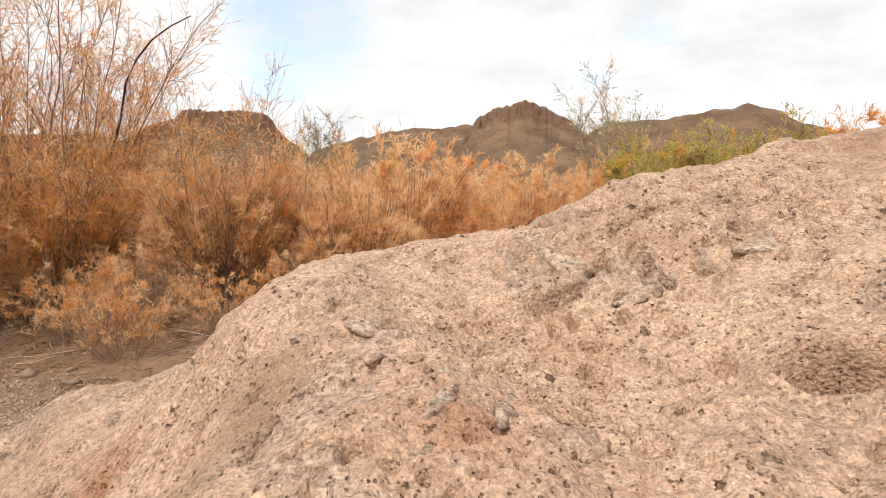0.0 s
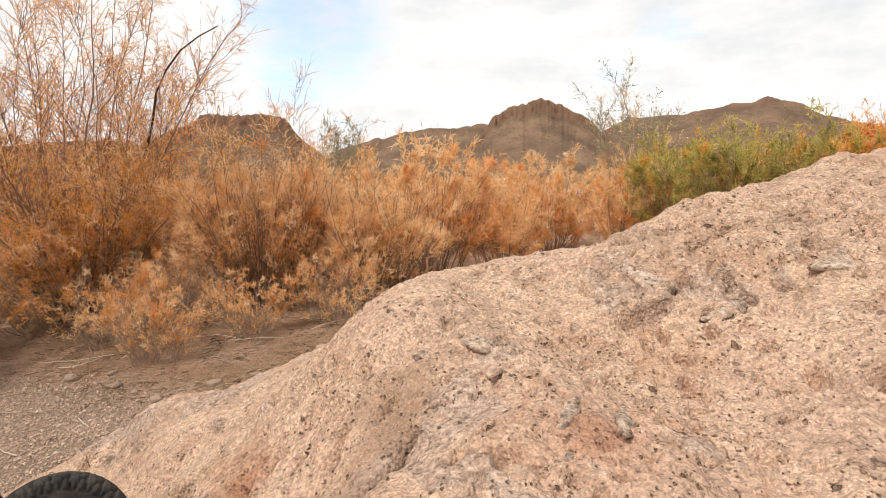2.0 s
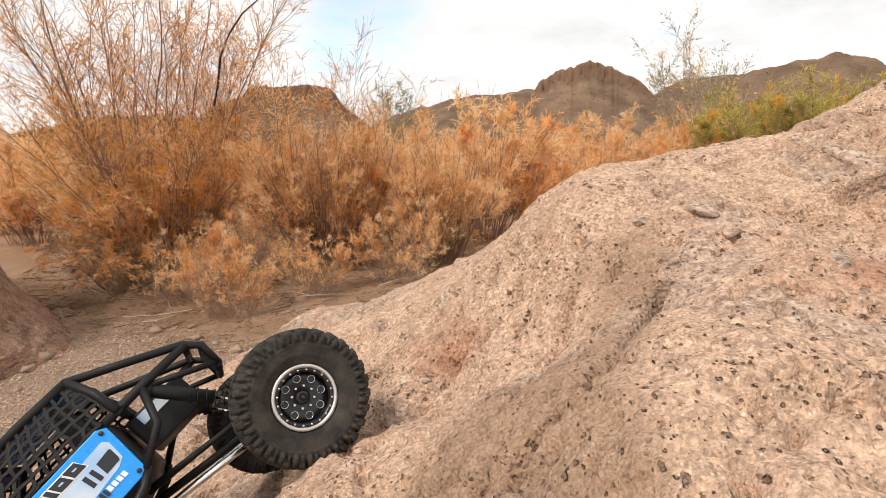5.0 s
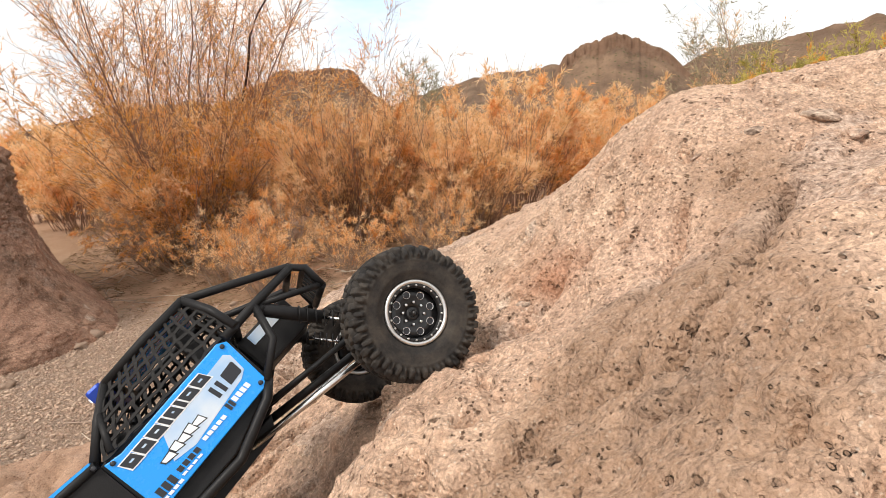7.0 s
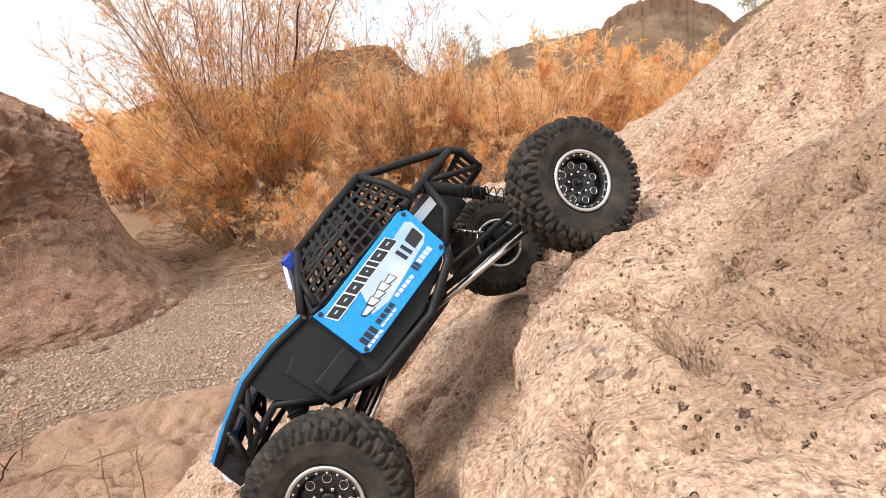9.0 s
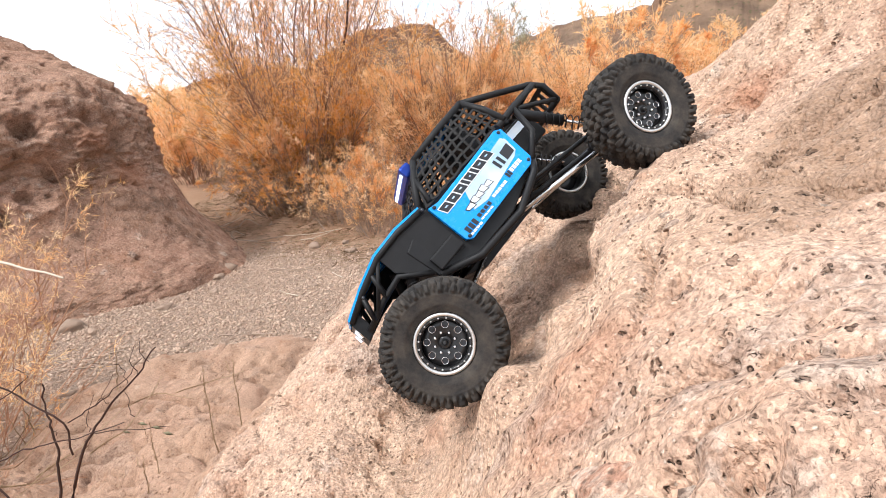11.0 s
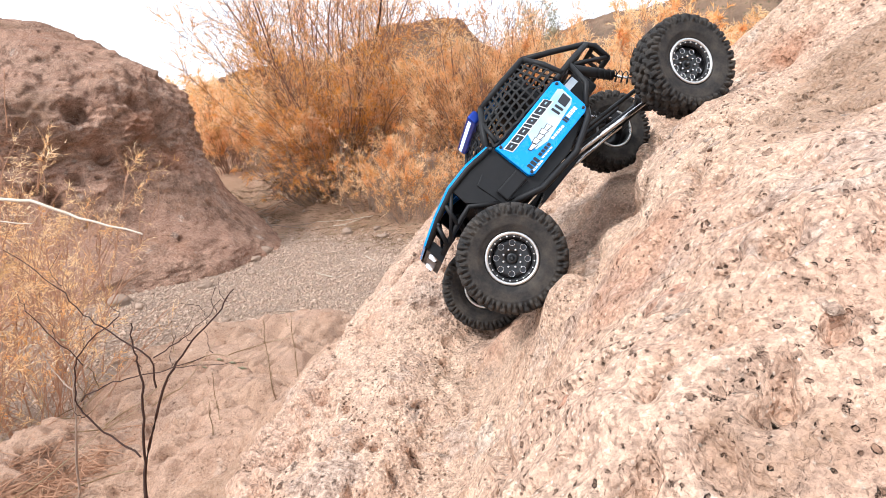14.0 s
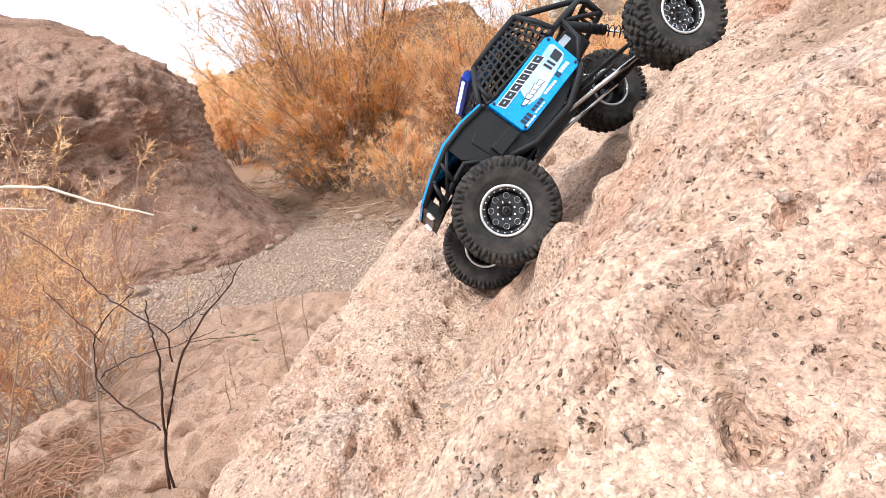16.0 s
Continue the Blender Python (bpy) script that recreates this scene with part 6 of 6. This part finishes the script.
for k in range(7):
    part("plate_slat", bm_box(-0.1565, -0.042 + 0.014 * k, 0.085, 0.0024, 0.0056, 0.022, 0.0006), BLACK, rear_plate)
roof_panel = part("roof_panel", bm_loft([[(x, y * s2, z + dz) for s2, dz in ((-1, 0.0), (1, 0.0), (1, 0.0018), (-1, 0.0018))] for x, y, z in ((0.018, 0.050, 0.1505), (-0.020, 0.053, 0.1535), (-0.060, 0.054, 0.1540))]), BLUE, car, "blue roof panel with a pale stripe")
part("roof_stripe", bm_box(-0.022, 0.018, 0.1560, 0.060, 0.012, 0.0006), WHITE, roof_panel)
part("roof_stripe", bm_box(-0.022, -0.018, 0.1560, 0.060, 0.012, 0.0006), WHITE, roof_panel)
bar = part("light_bar", bm_box(0.031, 0, 0.148, 0.014, 0.102, 0.014, 0.003), ANODISED, car, "blue light bar across the roof front")
part("led_strip", bm_box(0.0385, 0, 0.1490, 0.0016, 0.088, 0.0040, 0.0006), LED, bar)
for k in range(9):
    part("cooling_fin", bm_box(0.0245, -0.044 + 0.011 * k, 0.148, 0.003, 0.003, 0.012, 0.0004), ANODISED, bar)

# side panels with their decals (marks drawn as plain shapes)
panel_shape = [(0.061, 0.0985), (0.048, 0.0955), (-0.053, 0.1005), (-0.060, 0.0960), (-0.057, 0.0520), (-0.051, 0.0475), (0.054, 0.0440), (0.060, 0.0490)]
for s in (1, -1):
    y0, y1 = s * (HALF - 0.003), s * (HALF + 0.0035)
    panel = part("side_panel", bm_prism(panel_shape, y0, y1, 0.0009), BLUE, car, "glossy blue side panel with white and black decals")
    yd = HALF + 0.0036

    def decal(name, pts, mat, lift):
        a, b = s * (yd + lift), s * (yd + lift + 0.0002)
        part(name, bm_prism(pts, a, b), mat, panel)

    decal("silver_field", [(0.020, 0.084), (-0.050, 0.0905), (-0.0535, 0.086), (-0.052, 0.070), (-0.045, 0.066), (0.012, 0.058), (0.030, 0.062)], FADE, 0.0001)
    # the long mark, as a plain slanted row: black blocks with a pale edge
    for k, (x, w) in enumerate(((0.050, 0.0115), (0.0375, 0.0115), (0.025, 0.0115), (0.0125, 0.0045), (0.0070, 0.0095), (-0.0035, 0.0045), (-0.0090, 0.0115), (-0.0215, 0.0115))):
        z = 0.0800 + (0.050 - x) * 0.052
        decal("mark_edge", [(x + 0.0016, z), (x - w, z + 0.0002), (x - w + 0.0052, z + 0.0112), (x + 0.0058, z + 0.0108)], WHITE, 0.0003)
        decal("mark_block", [(x + 0.0006, z + 0.0010), (x - w + 0.0010, z + 0.0012), (x - w + 0.0053, z + 0.0102), (x + 0.0046, z + 0.0098)], INK, 0.0006)
        if w > 0.009:
            decal("mark_slit", [(x - 0.0016, z + 0.0050), (x - w + 0.0062, z + 0.0051), (x - w + 0.0070, z + 0.0065), (x - 0.0008, z + 0.0064)], FADE, 0.0009)
    # second mark: jagged pale blocks with a dark edge
    for k, (x, w) in enumerate(((0.034, 0.010), (0.024, 0.008), (0.0165, 0.008), (0.009, 0.008), (0.0015, 0.009))):
        z = 0.0640 + (0.034 - x) * 0.055
        h = (0.0050, 0.0066, 0.0058, 0.0070, 0.0054)[k]
        decal("jagged_edge", [(x + 0.0012, z + 0.0010), (x - w, z - 0.0008), (x - w + 0.0026, z + h + 0.0016), (x + 0.0030, z + h)], INK, 0.0003)
        decal("jagged_block", [(x, z + 0.0016), (x - w + 0.0012, z + 0.0002), (x - w + 0.0030, z + h + 0.0006), (x + 0.0016, z + h - 0.0006)], WHITE, 0.0006)
    for x in (-0.0235, -0.0300):
        decal("dark_bar", [(x, 0.0685), (x - 0.0036, 0.0688), (x - 0.0024, 0.0800), (x + 0.0012, 0.0797)], INK, 0.0004)
    decal("dark_square", [(-0.0365, 0.0690), (-0.0490, 0.0700), (-0.0500, 0.0715), (-0.0505, 0.0810), (-0.0495, 0.0822), (-0.0365, 0.0806)], INK, 0.0004)
    for x, w, z, h, mat in ((0.053, 0.017, 0.0500, 0.0075, INK), (0.053, 0.019, 0.0468, 0.0024, WHITE), (0.033, 0.022, 0.0525, 0.0042, INK), (0.033, 0.020, 0.0490, 0.0018, WHITE), (0.006, 0.024, 0.0545, 0.0032, WHITE), (-0.022, 0.007, 0.0555, 0.0065, INK), (-0.029, 0.018, 0.0570, 0.0048, WHITE)):
        n = max(2, int(w / 0.0045))
        for k in range(n):
            xa = x - w * k / n
            xb = xa - w / n * 0.78
            decal("small_mark", [(xa, z), (xb, z), (xb + 0.0006, z + h), (xa + 0.0006, z + h)], mat, 0.0004)
    for x, z in ((0.056, 0.0945), (-0.0545, 0.0955), (-0.052, 0.0525), (0.055, 0.0485)):
        part("panel_screw", bm_lathe([(0.0020, 0.0), (0.0020, 0.0014 * s), (0.0009, 0.0018 * s)], 8, False, None, (x, s * yd, z)), INK, panel)
    netting(car, (0.060, s * 0.079, 0.101), (-0.070, s * 0.078, 0.102), (-0.064, s * 0.063, 0.150), (0.024, s * 0.060, 0.146), 11, 6, (0, s * 0.004, 0.002))
netting(car, (0.066, 0.072, 0.106), (0.066, -0.072, 0.106), (0.026, -0.056, 0.144), (0.026, 0.056, 0.144), 10, 5, (0.002, 0, 0.002))
netting(car, (-0.064, 0.060, 0.148), (-0.064, -0.060, 0.148), (-0.076, -0.074, 0.104), (-0.076, 0.074, 0.104), 9, 5, (-0.003, 0, 0))
# cockpit: two seats and a dark cage tray
for y in (0.033, -0.033):
    seat = part("seat_back", bm_box(-0.040, y, 0.112, 0.014, 0.046, 0.054, 0.004), BLACK, car)
    part("head_rest", bm_box(-0.042, y, 0.140, 0.012, 0.024, 0.012, 0.003), BLACK, seat)
part("dash", bm_box(0.046, 0, 0.104, 0.020, 0.120, 0.014, 0.003), BLACK, car)
part("battery_tray", bm_box(-0.096, 0, 0.078, 0.060, 0.060, 0.036, 0.003), BLACK, car)
for s in (1, -1):
    part("tray_label", bm_box(-0.094, s * 0.0306, 0.088, 0.034, 0.0008, 0.010), FADE, car)


# running gear
def axle(centre, axis, front):
    c, a = Vector(centre), Vector(axis).normalized()
    tube = part("axle_housing" if front else "rear_axle_housing", bm_bar([c - a * 0.070, c - a * 0.03, c + a * 0.03, c + a * 0.070], 0.0068, 12), BLACK, car)
    bm = bmesh.new()
    bmesh.ops.create_icosphere(bm, subdivisions=2, radius=0.017)
    bmesh.ops.transform(bm, matrix=Matrix.Translation(c + a * 0.008) @ Matrix.Diagonal((1.05, 0.85, 1.0, 1)), verts=bm.verts[:])
    part("diff_case", bm, BLACK, tube)
    for s in (1, -1):
        part("portal_box", bm_box(*(c + a * s * 0.066 + Vector((0, 0, 0.004))), 0.022, 0.012, 0.032, 0.003), BRASS if front else BLACK, tube)
    return tube


near_front, far_front = Vector((0.158, 0.108, 0.003)), Vector((0.152, -0.090, 0.000))
near_rear, far_rear = Vector((-0.174, 0.105, -0.009)), Vector((-0.155, -0.086, 0.008))
FRONT_AXIS, REAR_AXIS = (near_front - far_front).normalized(), (near_rear - far_rear).normalized()
FRONT_FACE, REAR_FACE = Vector((0.32, 0.946, 0.0)).normalized(), Vector((0.02, 0.985, -0.16)).normalized()


def wheel_pose(centre, axis, spin):
    y = axis.normalized()
    z = (Vector((0, 0, 1)) - y * y.z).normalized()
    x = y.cross(z)
    m = Matrix.Identity(4)
    for i, v in enumerate((x, y, z)):
        for r in range(3):
            m[r][i] = v[r]
    m.translation = centre
    return m @ Matrix.Rotation(spin, 4, "Y")


front_mid, rear_mid = (near_front + far_front) / 2, (near_rear + far_rear) / 2
make_wheel(car, wheel_pose(near_front - FRONT_FACE * 0.012, FRONT_FACE, 0.3))
make_wheel(car, wheel_pose(far_front, FRONT_FACE, 1.1), -1)
make_wheel(car, wheel_pose(near_rear - REAR_FACE * 0.012, REAR_FACE, 0.7))
make_wheel(car, wheel_pose(far_rear, REAR_FACE, 1.9), -1)
axle(front_mid, FRONT_AXIS, True)
axle(rear_mid, REAR_AXIS, False)
for s in (1, -1):
    fa, ra = front_mid + FRONT_AXIS * s * 0.052, rear_mid + REAR_AXIS * s * 0.052
    shock(car, (0.108, s * 0.058, 0.092), fa + Vector((-0.006, 0, 0.014)))
    shock(car, (-0.100, s * 0.058, 0.098), ra + Vector((0.012, 0, 0.014)))
    part("lower_link", bm_bar([(-0.010, s * 0.058, 0.024), tuple(ra + Vector((0.008, s * 0.006, -0.004)))], 0.0030, 10), STEEL, car, "polished steel suspension link")
    part("upper_link", bm_bar([(-0.020, s * 0.030, 0.044), tuple(rear_mid + REAR_AXIS * s * 0.036 + Vector((0.004, 0, 0.018)))], 0.0028, 10), BLACK, car)
    part("lower_link", bm_bar([(0.050, s * 0.044, 0.022), tuple(fa + Vector((-0.010, 0, -0.004)))], 0.0030, 10), STEEL, car)
    part("upper_link", bm_bar([(0.060, s * 0.026, 0.040), tuple(front_mid + FRONT_AXIS * s * 0.030 + Vector((-0.006, 0, 0.016)))], 0.0026, 10), STEEL, car)
part("drive_shaft", bm_bar([(-0.030, 0.0, 0.030), tuple(rear_mid + Vector((0.016, 0, 0.004)))], 0.0040, 10), BLACK, car)
part("drive_shaft", bm_bar([(0.060, 0.0, 0.030), tuple(front_mid + Vector((-0.016, 0, 0.004)))], 0.0040, 10), BLACK, car)
part("tie_rod", bm_bar([tuple(front_mid + FRONT_AXIS * 0.072 + Vector((0.020, 0, 0.002))), tuple(front_mid - FRONT_AXIS * 0.072 + Vector((0.020, 0, 0.002)))], 0.0026, 8), STEEL, car)
part("steering_servo", bm_box(*(front_mid + FRONT_AXIS * 0.018 + Vector((0.008, 0, 0.022))), 0.020, 0.040, 0.026, 0.002), BLUE, car, "blue steering servo on the front axle")
